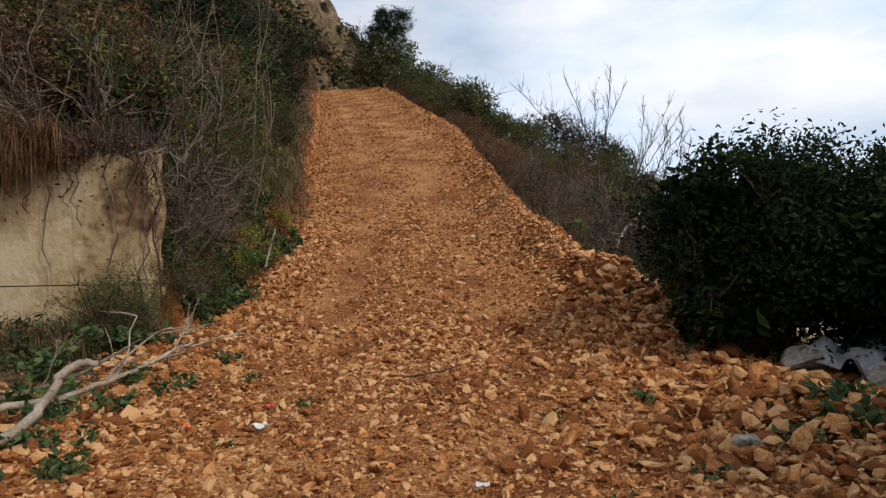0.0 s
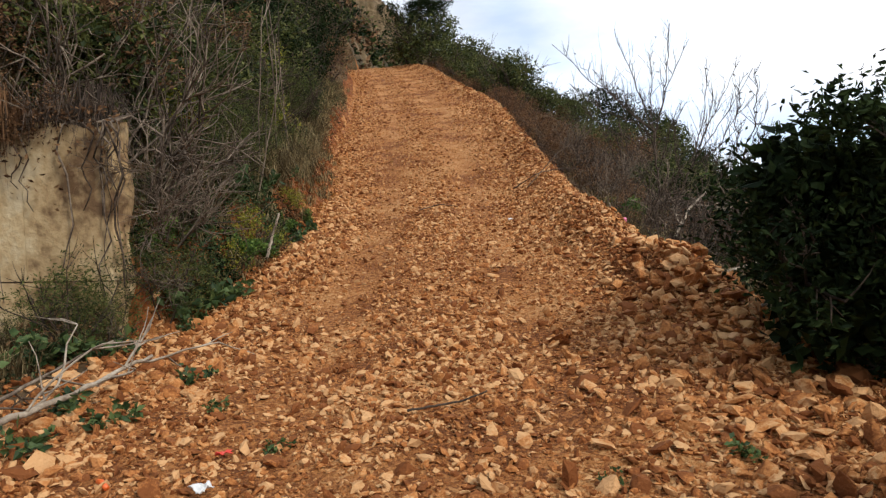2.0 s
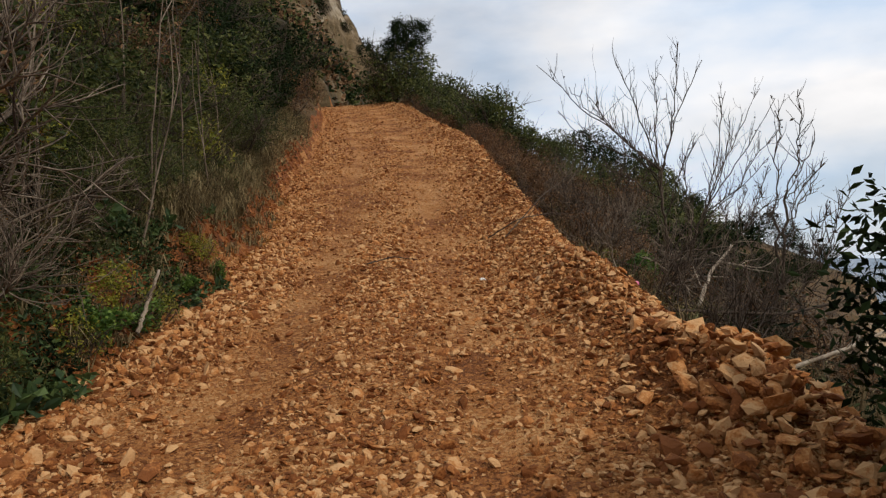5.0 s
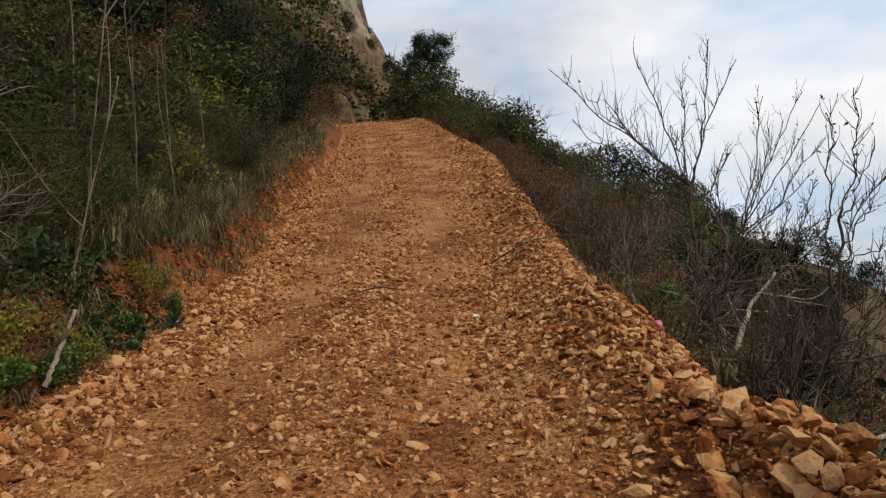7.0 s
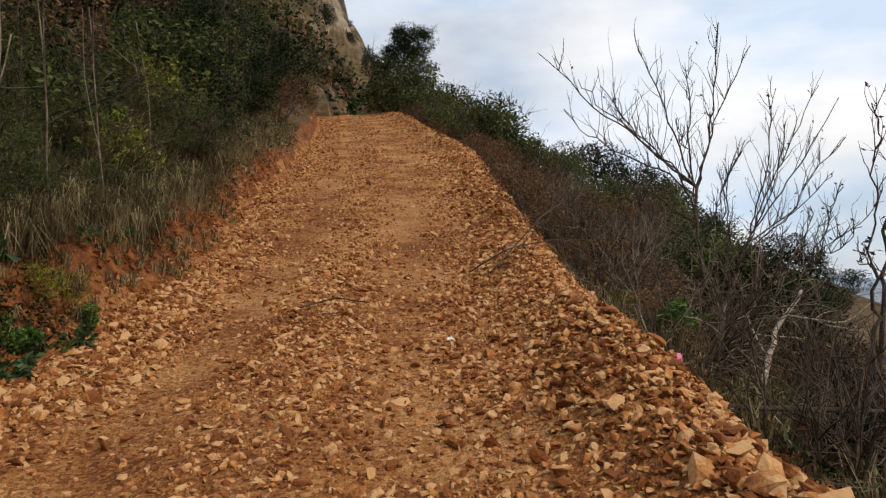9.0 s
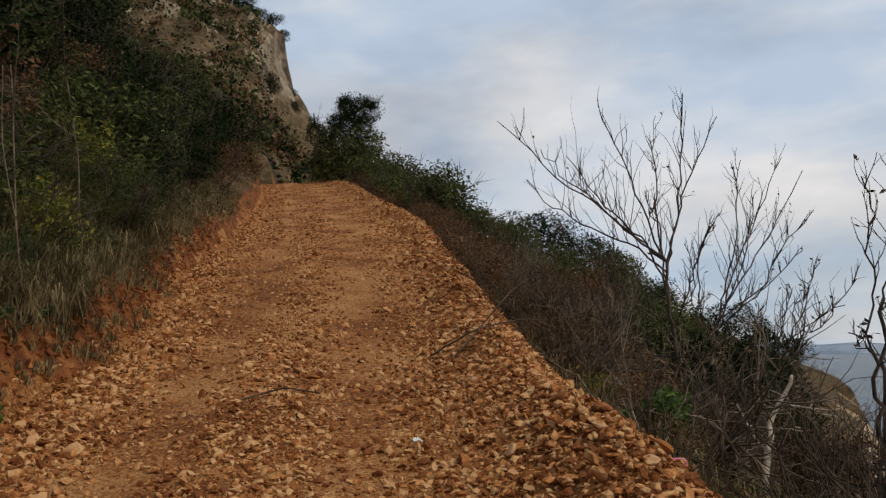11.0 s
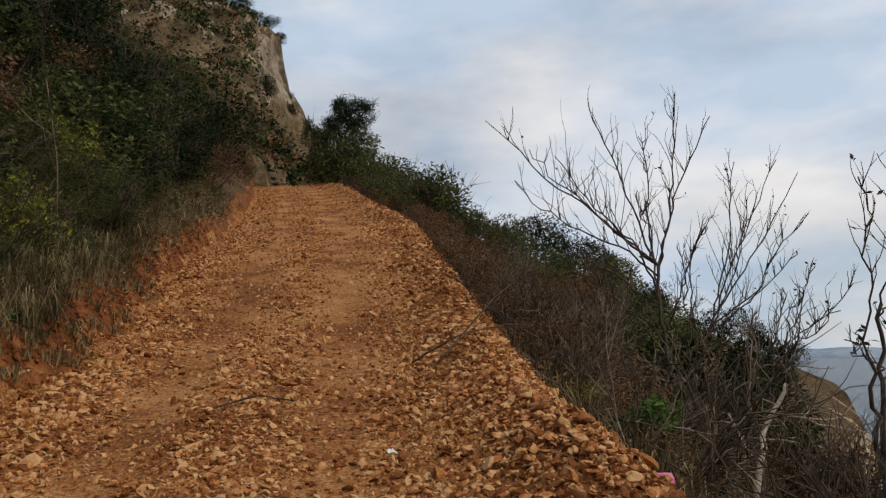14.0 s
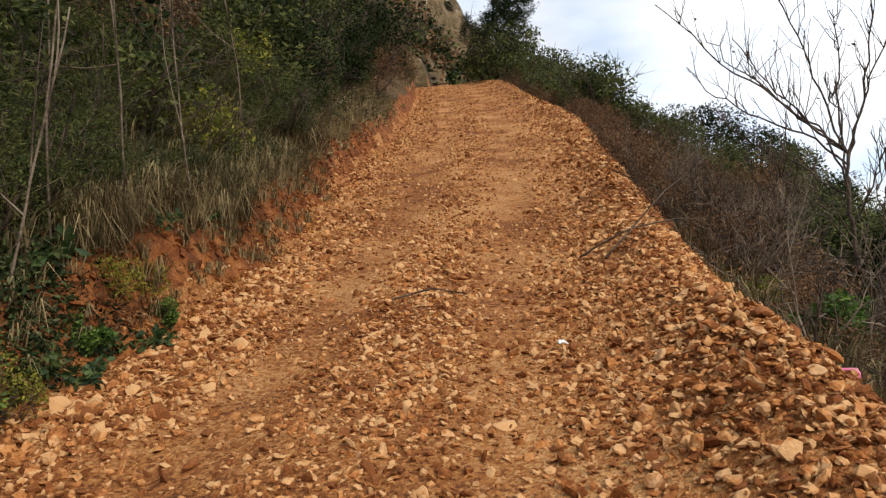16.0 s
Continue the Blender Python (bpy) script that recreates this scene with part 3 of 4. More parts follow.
# ---- the boulders by the evergreen ----
GREY = []
for i in range(4):
    me = stone_shape(80 + i, 3)
    me.materials.append(M_GREY)
    GREY.append(me)
for x, y, s, g in ((2.75, 8.05, 0.234, 1), (2.25, 8.35, 0.153, 0), (3.35, 7.75, 0.27, 1), (4.0, 7.9, 0.306, 1), (2.62, 7.45, 0.108, 0), (2.05, 8.75, 0.135, 0), (3.1, 7.1, 0.092, 0), (3.6, 7.0, 0.108, 0), (2.0, 6.3, 0.128, 1), (2.35, 6.2, 0.112, 1), (2.75, 5.55, 0.108, 0), (2.95, 6.1, 0.097, 0), (2.45, 5.2, 0.128, 1), (3.2, 6.5, 0.086, 0), (2.2, 5.75, 0.071, 0)):
    ob = stone_at(x, y, s, rg, None, GREY[int(rg.integers(0, 4))] if g else STONES[int(rg.integers(6, 12))], name="boulder")
    tagged(ob, "pale grey limestone boulder at the track edge" if g else "ochre limestone boulder at the track edge", "boulder", group="boulders by the evergreen")

# ---- plants: one of each kind, copied ----
def scatter_copies(protos, spots, group, rg, smin=.8, smax=1.25, first=True):
    for i, (x, y, s) in enumerate(spots):
        p = protos[i % len(protos)]
        ob = p if (first and i < len(protos)) else copy_thing(p, Matrix.Identity(4))
        place(ob, x, y, None, s * rg.uniform(smin, smax), rg.uniform(0, 6.28), rg.normal() * .06)
        tagged(ob, group=group)


rg = np.random.default_rng(51)
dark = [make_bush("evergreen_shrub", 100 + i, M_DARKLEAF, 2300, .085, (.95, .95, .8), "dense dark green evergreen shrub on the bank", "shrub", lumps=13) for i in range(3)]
olive = [make_bush("olive_green_shrub", 110 + i, M_OLIVE, 2200, .085, (.9, .9, .75), "dusty olive green scrub bush on the slope", "shrub", lumps=12) for i in range(3)]
bright = [make_bush("broadleaf_shrub", 120 + i, M_BRIGHT, 1300, .10, (.6, .6, .5), "fresh green leafy shrub", "shrub", lumps=9, slim=.6) for i in range(2)]
brown = [make_bush("dry_shrub", 130 + i, M_BROWNLEAF, 1700, .06, (.85, .85, .65), "withered brown scrub bush with dry leaves", "shrub", lumps=12) for i in range(3)]
twig = [make_twig_bush("bare_shrub", 140 + i, 1.3, "tangle of bare grey brown twigs", M_TWIG, 9) for i in range(3)]
pale = [make_twig_bush("dead_shrub", 150 + i, 1.2, "dead shrub of bleached hanging twigs", M_BARK, 8, lean=.9) for i in range(2)]
rust = [make_bush("autumn_shrub", 160, M_RUST, 1100, .07, (.7, .7, .6), "shrub with rust coloured autumn leaves", "shrub", lumps=10)]


def bank_spots(n, y0, y1, d0, d1, s0, s1):
    out = []
    for i in range(n):
        y = y0 + (y1 - y0) * rg.uniform() ** 1.25
        d = rg.uniform(d0, d1)
        out.append((float(left_x(y)) - d, y, rg.uniform(s0, s1)))
    return out


def slope_spots(n, y0, y1, d0, d1, s0, s1):
    out = []
    for i in range(n):
        y = rg.uniform(y0, y1)
        out.append((float(right_x(y)) + rg.uniform(d0, d1), y, rg.uniform(s0, s1)))
    return out


# uphill bank
scatter_copies(dark, bank_spots(26, 11, 34, 2.6, 9, 1.1, 1.9) + bank_spots(14, 22, 34, 1.3, 2.6, .8, 1.3) + bank_spots(14, 30, 56, 1.2, 8, 1.2, 2.0), "evergreen shrubs on the bank", rg)
scatter_copies(olive, bank_spots(64, 9.8, 32, .9, 7, .6, 1.3) + bank_spots(22, 28, 58, .8, 9, 1.0, 1.7), "olive scrub on the bank", rg)
scatter_copies(brown, bank_spots(34, 9.6, 32, 1.4, 8, .7, 1.4) + bank_spots(12, 30, 56, .8, 6, .9, 1.5), "dry scrub on the bank", rg)
scatter_copies(twig, bank_spots(24, 9.9, 30, 1.2, 6, .6, 1.2), "bare shrubs on the bank", rg)
scatter_copies(pale, [(-3.4, 9.9, .9), (-3.9, 10.3, 1.4), (-4.2, 9.8, 1.3), (-3.9, 11.3, .8), (-4.9, 9.9, 1.4), (-4.4, 10.9, 1.5), (-3.5, 10.4, .6), (-5.7, 10.0, 1.3), (-5.2, 11.2, 1.6)], "dead shrubs above the wall", rg)
scatter_copies(rust, [(-5.2, 10.6, 1.0), (-6.3, 11.6, 1.2), (-7.5, 15, 1.1), (-11, 26, 1.2), (-4.3, 11.4, .5)], "autumn shrubs on the bank", rg)
scatter_copies(bright, [(-3.15, 10.95, .42), (-3.1, 11.5, .3), (-3.4, 12.6, .25), (-3.5, 13.4, .26), (-3.35, 9.75, .4), 
                        (.95, 14.4, .42), (1.15, 14.9, .5), (1.4, 16.6, .5)], "fresh green shrubs", rg)

# seaward slope
low = slope_spots(26, 13, 26, .8, 3.2, .4, .7)
scatter_copies([copy_thing(b, Matrix.Identity(4)) for b in brown], low + slope_spots(34, 24, 52, .5, 5, .6, 1.0) + [(float(right_x(y)) + rg.uniform(.35, .8), y, rg.uniform(.45, .7)) for y in np.arange(17, 50, 1.3)], "dry scrub on the seaward slope", rg)
scatter_copies([copy_thing(b, Matrix.Identity(4)) for b in olive], slope_spots(34, 30, 53, 1.2, 9, .8, 1.35) + slope_spots(12, 16, 30, 1.8, 6, .5, .9) + [(float(right_x(y)) + rg.uniform(1.4, 3.4), y, rg.uniform(1.15, 1.7)) for y in np.arange(35, 54, .9)] + [(-11.6, 53.0, 2.3), (-13.0, 53.6, 1.9), (-10.2, 51.8, 2.2), (-9.0, 52, 2.1), (-8.0, 50.6, 1.8)], "olive scrub on the seaward slope", rg)
scatter_copies([copy_thing(b, Matrix.Identity(4)) for b in dark], [(2.2, 47, 1.9), (.8, 47.5, 2.0), (-.4, 48, 1.7), (3.2, 46.5, 1.5), (4.4, 40, .9), (5.4, 38, .8), (6.3, 38, .9), (4.6, 26, .7), (5.6, 32, .8), (6.8, 33.5, .75), (7.4, 34.6, .6), (3.6, 23, .7), (3.0, 19.5, .65), (7.8, 40, .9), (9.0, 42, .9), (3.4, 34, .9), (2.4, 30, .8), (10.2, 43, .8)], "dark shrubs on the seaward slope", rg)
scatter_copies([copy_thing(b, Matrix.Identity(4)) for b in pale], slope_spots(26, 12.5, 24, .6, 3.2, .6, 1.0), "bare shrubs on the seaward slope", rg)


# ---- the big evergreen beside the track, and unseen trees that shade the rocks ----
def big_evergreen(x, y, seed, height, rad, label):
    rg = np.random.default_rng(seed)
    root = new("evergreen_tree")
    tagged(root, label, "tree")
    tb, tips = Tubes(6), []
    for i in range(7):
        a = rg.uniform(0, 6.28)
        branch(tb, rg, (.15 * math.cos(a), .15 * math.sin(a), -.1), (math.cos(a) * .75, math.sin(a) * .75, 1), height * .62, .035, 3, tips, spread=.6, fork=(3, 5))
    t = np.array(tips)
    fit_in = np.array((rad, rad, height)) / np.percentile(np.abs(t), 90, axis=0)

    def within(q):
        q = q * fit_in
        far = np.linalg.norm((q - (0, 0, height * .5)) / (rad, rad, height * .5), axis=1)[:, None]
        lim = (.84 + .16 * np.sin(q[:, 0] * 4.1 + 1.3 * np.sin(q[:, 1] * 3.7 + seed) + q[:, 2] * 4.7))[:, None]
        return np.where(far > lim, (q - (0, 0, height * .5)) * lim / np.maximum(far, .01) + (0, 0, height * .5), q)

    t = within(t)
    tb.v = [within(q) * (.97, .97, .97) for q in tb.v]
    tb.mesh("trunk", M_TWIG, root)
    clumps = np.concatenate([t, crown_points(rg, 620, np.array((rad, rad, height * .46)), 20, .35) + (0, 0, height * .47)])
    clumps = clumps[clumps[:, 2] > height * .04]
    n = int(36000 * min(1, rad / 1.2))
    k = rg.integers(0, len(clumps), n)
    p = clumps[k] + rg.normal(size=(n, 3)) * (.10, .10, .09)
    v, f = leaf_quads(p, .062, rg, 0.0, .42)
    inner = crown_points(rg, n // 5, np.array((rad * .78, rad * .78, height * .40)), 22, .0) + (0, 0, height * .46)
    v2, f2 = leaf_quads(np.abs(inner * (0, 0, 1)) + inner * (1, 1, 0), .15, rg, 0.0, .55)
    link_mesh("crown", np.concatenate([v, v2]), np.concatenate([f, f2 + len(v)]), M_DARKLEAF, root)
    place(root, x, y)
    return root


big_evergreen(3.6, 8.9, 201, 2.5, 1.35, "dense dark evergreen tree beside the track")
big_evergreen(4.6, 8.8, 202, 2.55, 1.5, "dense dark evergreen tree beside the track")
big_evergreen(6.2, 8.6, 203, 2.5, 1.4, "dense dark evergreen tree beside the track")
# the next two stand out of view, added to shade the boulders
big_evergreen(4.9, 7.3, 204, 2.3, 1.1, "dense dark evergreen tree beside the track")
big_evergreen(4.0, 5.3, 206, 2.6, 1.1, "dense dark evergreen tree beside the track")
big_evergreen(2.5, 8.6, 205, 2.02, .94, "dense dark evergreen tree at the rubble edge")


# ---- bare trees on the seaward side ----
def bare_tree(x, y, seed, trunk, limbs, label, r=.03, low=8, busy=4):
    """A bent trunk from its foot through the given places, limbs from shares of it to their tips, upright spurs."""
    rg = np.random.default_rng(seed)
    root = new("bare_tree")
    tagged(root, label, "tree", group="bare trees above the sea")
    z, ends = land1(x, y) - .1, []
    root.matrix_basis = Matrix.Translation((x, y, z))
    rough = np.array([(0, 0, 0)] + [np.array(p) - (x, y, z) for p in trunk])
    t = np.linspace(0, len(rough) - 1, 16)
    stem = np.stack([np.interp(t, range(len(rough)), rough[:, k]) for k in range(3)], 1)
    stem[1:-1] = (stem[:-2] + stem[1:-1] + stem[2:]) / 3
    stem[1:-1] += rg.normal(size=(14, 3)) * .018
    tb = Tubes(7)
    tb.limb(stem, r, r * .55)
    tb.mesh("trunk", M_TWIG, root)
    for share, tip in limbs:
        tb = Tubes(5)
        a, c = stem[int(share * 15)], np.array(tip) - (x, y, z)
        span = np.linalg.norm(c - a)
        mid = (a + c) / 2 + rg.normal(size=3) * .05 * span - (0, 0, .06 * span)
        n = 15
        t = np.linspace(0, 1, n)[:, None]
        pts = (1 - t) ** 2 * a + 2 * t * (1 - t) * mid + t ** 2 * c
        kink = np.cumsum(rg.normal(size=(n, 3)) * .022, 0)
        pts += kink - t * kink[-1] - (1 - t) * kink[0]
        r0 = r * .52 * min(1.0, .4 + span / 4)
        tb.limb(pts, r0, .0045)
        for k in range(3, n - 1):
            for q in range(int(rg.integers(0, busy))):
                along = (pts[k + 1] - pts[k]) / np.linalg.norm(pts[k + 1] - pts[k])
                d = along * .45 + rg.normal(size=3) * (.42, .42, .2) + (0, 0, .75)
                length = rg.uniform(.16, .62) * (1.25 - .8 * k / n) * min(1.2, span / 2)
                branch(tb, rg, pts[k], d / np.linalg.norm(d), length + .06, max(.0045, r0 * .45 * (1.1 - k / n)), 1 if rg.uniform() < .4 else 0, ends, wander=.3, up=.3, fork=(1, 3), spread=.4, seg=5)
        tb.mesh("limb", M_TWIG, root)
    for k in range(low):
        tb = Tubes(4)
        a = rg.uniform(0, 6.28)
        branch(tb, rg, stem[int(rg.integers(0, 8))], (math.cos(a) * .8, math.sin(a) * .8, .6), rg.uniform(.5, 1.1), .008, 1, ends, wander=.5, up=-.1, fork=(2, 5), spread=.7)
        tb.mesh("twig", M_BARK, root)
    t = np.array(ends)
    v, f = leaf_quads(t[rg.integers(0, len(t), 30)], .05, rg)
    link_mesh("withered_leaves", v, f, M_TWIG, root)
    return root


bare_tree(1.46, 16.6, 301, [(1.48, 16.6, 3.88), (1.43, 16.6, 4.83)], [(1, (-0.28, 17.2, 6.55)), (1, (0.82, 16.8, 6.62)), (1, (1.72, 16.9, 6.67)), (0.95, (2.01, 16.7, 6.33)), (0.9, (0.46, 16.2, 5.86)), (1, (1.2, 16.1, 5.47)), (0.85, (1.35, 17.1, 6.27)), (0.95, (0.05, 16.7, 5.75)), (1, (0.2, 17.0, 6.15)), (0.8, (0.3, 16.4, 5.2)), (0.6, (0.69, 16.1, 4.83)), (0.6, (1.8, 16.0, 5.1))], "leafless multi-stemmed tree with slender grey twigs", 0.026, 14)
bare_tree(1.63, 17.0, 302, [(1.83, 17.2, 3.75), (2.09, 17.4, 4.36)], [(1, (2.43, 17.6, 6.07)), (1, (2.96, 17.9, 6.15)), (1, (3.15, 17.8, 5.97)), (0.95, (3.11, 17.4, 5.44)), (0.9, (2.91, 17.2, 4.98)), (0.9, (2.39, 17.0, 5.53)), (0.7, (1.87, 16.5, 5.18)), (0.6, (1.74, 17.4, 5.11))], "leafless multi-stemmed tree with slender grey twigs", 0.023, 12)
bare_tree(2.07, 16.0, 303, [(2.22, 16.0, 3.53), (2.32, 16.1, 3.89)], [(1, (2.75, 16.2, 4.75)), (1, (3.02, 16.1, 4.58)), (0.95, (2.4, 16.0, 4.55)), (0.9, (2.73, 15.6, 4.32)), (0.8, (2.21, 16.4, 4.42)), (1, (2.69, 16.5, 4.48))], "leafless multi-stemmed tree with slender grey twigs", 0.018, 10)
bare_tree(2.44, 14.2, 304, [(2.4, 14.2, 3.24), (2.39, 14.2, 3.95)], [(1, (2.41, 14.2, 5.13)), (0.95, (2.32, 14.4, 4.07))], "leafless young tree with dark upright stems", 0.022, 2, 3)
bare_tree(2.42, 14.2, 305, [(2.45, 14.25, 3.53), (2.53, 14.3, 4.3)], [(1, (2.66, 14.3, 5.35)), (0.97, (2.83, 14.4, 4.92)), (0.75, (2.94, 14.5, 4.59)), (0.7, (2.85, 14.1, 4.55)), (0.6, (2.93, 14.3, 4.08))], "leafless young tree with dark upright stems", 0.022, 2, 3)
bare_tree(2.5, 14.0, 306, [(2.56, 14.0, 3.24), (2.63, 14.0, 3.41)], [(1, (3.11, 14.2, 4.29)), (1, (2.82, 14.1, 4.06)), (1, (2.93, 13.8, 3.95)), (0.9, (2.83, 14.3, 3.87)), (0.8, (2.96, 14.2, 3.76)), (0.7, (2.67, 14.3, 3.76))], "leafless young tree with dark upright stems", 0.016, 4, 3)
bare_tree(0.92, 17.4, 307, [(0.89, 17.4, 4.11)], [(1, (0.62, 17.6, 4.94)), (1, (1.0, 17.4, 5.24)), (0.9, (1.3, 17.7, 4.95)), (0.8, (0.37, 17.4, 4.67)), (1, (0.86, 17.8, 5.16))], "leafless multi-stemmed tree with slender grey twigs", 0.015, 8)


# ---- pine on the skyline ----
def pine(x, y, height):
    rg = np.random.default_rng(401)
    root = new("pine_tree")
    tagged(root, "young dark green pine on the skyline", "tree")
    tb, tips = Tubes(5), []
    lean = np.array([(.9 * (k / 9) ** 1.4 + .06 * math.sin(k * 1.7), 0, height * k / 9 - .1) for k in range(10)])
    tb.limb(lean, .11, .02)
    for k in range(40):
        u = .1 + .86 * k / 40
        h = [float(np.interp(u * 9, range(10), lean[:, q])) for q in range(3)]
        a = k * 2.4 + rg.normal() * .3
        branch(tb, rg, h, (math.cos(a), math.sin(a), .35), (1 - u) * height * .30 + rg.uniform(.6, 1.1), .03, 1, tips, up=.5, wander=.3)
    tb.mesh("trunk", M_TWIG, root)
    t = np.array(tips)
    k = rg.integers(0, len(t), 16000)
    p = t[k] + rg.normal(size=(16000, 3)) * .15
    v, f = leaf_quads(p, .22, rg, -.2, .17)
    link_mesh("crown", v, f, M_DARKLEAF, root)
    place(root, x, y)


pine(-12.6, 54.5, 5.4)

# ---- grass ----
rg = np.random.default_rng(71)


def tufts(n, y0, y1, d0, d1, side="l"):
    y = rg.uniform(y0, y1, n)
    d = rg.uniform(d0, d1, n)
    x = left_x(y) - d if side == "l" else right_x(y) + d
    return np.stack([x, y, land(x, y)], 1)


a = np.concatenate([tufts(430, 9.7, 20, .55, 2.6), tufts(60, 12, 26, .4, .62), tufts(260, 18, 34, .3, 3), tufts(160, 30, 56, .2, 3)])
grass_mesh("dry_grass", a, rg.uniform(.2, .48, len(a)), M_GRASS, "dry yellow grass hanging over the bank", 34, 72)
a = np.concatenate([tufts(480, 9.7, 19, .5, 2.2), tufts(160, 18, 34, .5, 3)])
grass_mesh("green_grass", a, rg.uniform(.14, .36, len(a)), M_GREENGRASS, "grey green grass on the bank", 52, 73, width=.005, lean=1.3, hang=(.1, .9))
a = np.concatenate([tufts(420, 12, 24, .45, 3, "r"), tufts(300, 22, 50, .4, 4, "r"), tufts(120, 8.5, 13, .7, 2.5, "r")])
grass_mesh("dry_grass", a, rg.uniform(.25, .5, len(a)), M_DULLGRASS, "dry grass on the slope above the sea", 30, 74)


# ---- concrete retaining wall at the foot of the bank ----
def box(bm, x0, x1, y0, y1, z0, z1, cuts=0):
    vs = [bm.verts.new(p) for p in ((x0, y0, z0), (x1, y0, z0), (x1, y1, z0), (x0, y1, z0), (x0, y0, z1), (x1, y0, z1), (x1, y1, z1), (x0, y1, z1))]
    for q in ((0, 3, 2, 1), (4, 5, 6, 7), (0, 1, 5, 4), (1, 2, 6, 5), (2, 3, 7, 6), (3, 0, 4, 7)):
        bm.faces.new([vs[i] for i in q])


def retaining_wall():
    root = new("retaining_wall")
    tagged(root, "weathered concrete retaining wall overgrown with dry roots", "retaining wall")
    for i, (x0, x1) in enumerate(((-4.1, -3.24), (-5.6, -4.106), (-9.2, -5.606))):
        for z0, z1 in ((1.9, 3.0), (3.012, 4.32)):
            bm = bmesh.new()
            box(bm, x0, x1, 8.9, 9.16, z0, z1)
            bmesh.ops.subdivide_edges(bm, edges=bm.edges[:], cuts=11, use_grid_fill=True)
            for v in bm.verts:
                rag_top = .16 * noise.noise(v.co * 2.2) + .08 * noise.noise(v.co * 7) if v.co.z > 4.25 else 0
                end = .07 * noise.noise(v.co * 3.1) + .03 * noise.noise(v.co * 11) if v.co.x > -3.3 else 0
                v.co += Vector((end, .02 * noise.noise(v.co * 2.1), rag_top))
            part("wall_panel", bm, M_CONC, root)
    return root


retaining_wall()

# roots and creepers hanging down the face
creeper = new("hanging_creeper")
tagged(creeper, "dry creeper stems hanging over the concrete wall", "creeper")
rg = np.random.default_rng(81)
for i in range(18):
    tb = Tubes(4)
    x = -3.1 - 5 * rg.uniform() ** 1.4 if i > 5 else -3.2 + rg.normal() * .05
    ln = rg.uniform(.5, 1.9)
    pts = [(x, 9.05, 4.4)] + [(x + .05 * math.sin(k * 1.3 + i) + rg.normal() * .025, 8.86 - .03 * rg.uniform(), 4.33 - ln * k / 8) for k in range(9)]
    tb.limb(pts, .012 * rg.uniform(.5, 1.4), .004)
    tb.mesh("stem", M_BARK if i % 3 else M_TWIG, creeper)
cp = np.stack([-3.1 - rg.uniform(0, 5, 900), 8.83 + rg.normal(size=900) * .04, 4.45 - rg.uniform(0, 1, 900) ** 1.6 * (.55 + .3 * np.sin(np.arange(900)))], 1)
v, f = leaf_quads(cp, .06, rg)
link_mesh("foliage", v, f, M_BROWNLEAF, creeper)
hang = np.stack([-3.4 - rg.uniform(0, 5.4, 70), 9.02 + rg.normal(size=70) * .10, 4.34 + 0 * rg.uniform(size=70)], 1)
grass_mesh("dry_grass", hang, rg.uniform(.2, .7, 70), M_TWIG, "dry brown grass draped over the wall top", 40, 82, lean=.7, hang=(-1.0, .7))


# ---- scrub on the hill behind ----
rg = np.random.default_rng(91)
hx, hy = rg.uniform(-90, 0, 5200), 60 + 90 * rg.uniform(0, 1, 5200) ** 1.2
hzz = land(hx, hy)
keep = (hzz > 12) & (hash_noise(hx, hy, .25, 4) > -.6)
xa = hx * 109 / (hy - 9)
keep &= ~((hy > 99) & (xa > -43.5) & (xa < -35.5))
hp = np.stack([hx, hy, hzz], 1)[keep]
n = len(hp) * 26
pp = np.repeat(hp, 26, 0) + rg.normal(size=(n, 3)) * np.repeat(rg.uniform(.4, 1.0, len(hp)), 26)[:, None] * (.9, .9, .6) + (0, 0, .35)
cut = n // 26 // 3 * 26
for mat, q0, q1, lab in ((M_DARKLEAF, 0, cut, "low dark green scrub over the rocky hill"), (M_BROWNLEAF, cut, 2 * cut, "low brown scrub over the rocky hill"), (M_OLIVE, 2 * cut, n, "low olive scrub over the rocky hill")):
    v, f = leaf_quads(pp[q0:q1], .5, rg, 0, .6)
    tagged(link_mesh("hill_scrub", v, f, mat), lab, "scrub", kind="stuff")
# the first shrub stands in for the dark of a cave in the cliff
dark_h = [(-38.3, 109, 2.0), (-41, 108, 1.2), (-36.5, 114, 1.0), (-34, 113, 1.2), (-37.5, 116, .8)] + [(-39.9 - k * 1.25, 117.5 + rg.normal() * .8, rg.uniform(1.0, 1.9)) for k in range(13)]
scatter_copies([copy_thing(b, Matrix.Identity(4)) for b in dark], dark_h, "shrubs on the rocky hill", rg)

# ---- thin saplings at the bank edge ----
for i, (x, y, h) in enumerate(((-3.75, 12.7, 2.6), (-3.95, 13.6, 2.3), (-3.6, 12.2, 1.9), (-4.2, 14.8, 2.4), (-3.7, 11.0, 2.2), (-3.8, 10.9, 2.0), (-5.6, 17.5, 2.2), (-4.6, 13.5, 2.8))):
    tb, tips = Tubes(5), []
    root = new("sapling")
    tagged(root, "slender bare grey sapling on the bank", "sapling", group="saplings on the bank")
    branch(tb, rg, (0, 0, -.1), (rg.normal() * .08, rg.normal() * .08, 1), h, .011, 1, tips, wander=.1, up=.3, fork=(2, 4), spread=.5, seg=9)
    tb.mesh("stem", M_BARK, root)
    place(root, x, y)


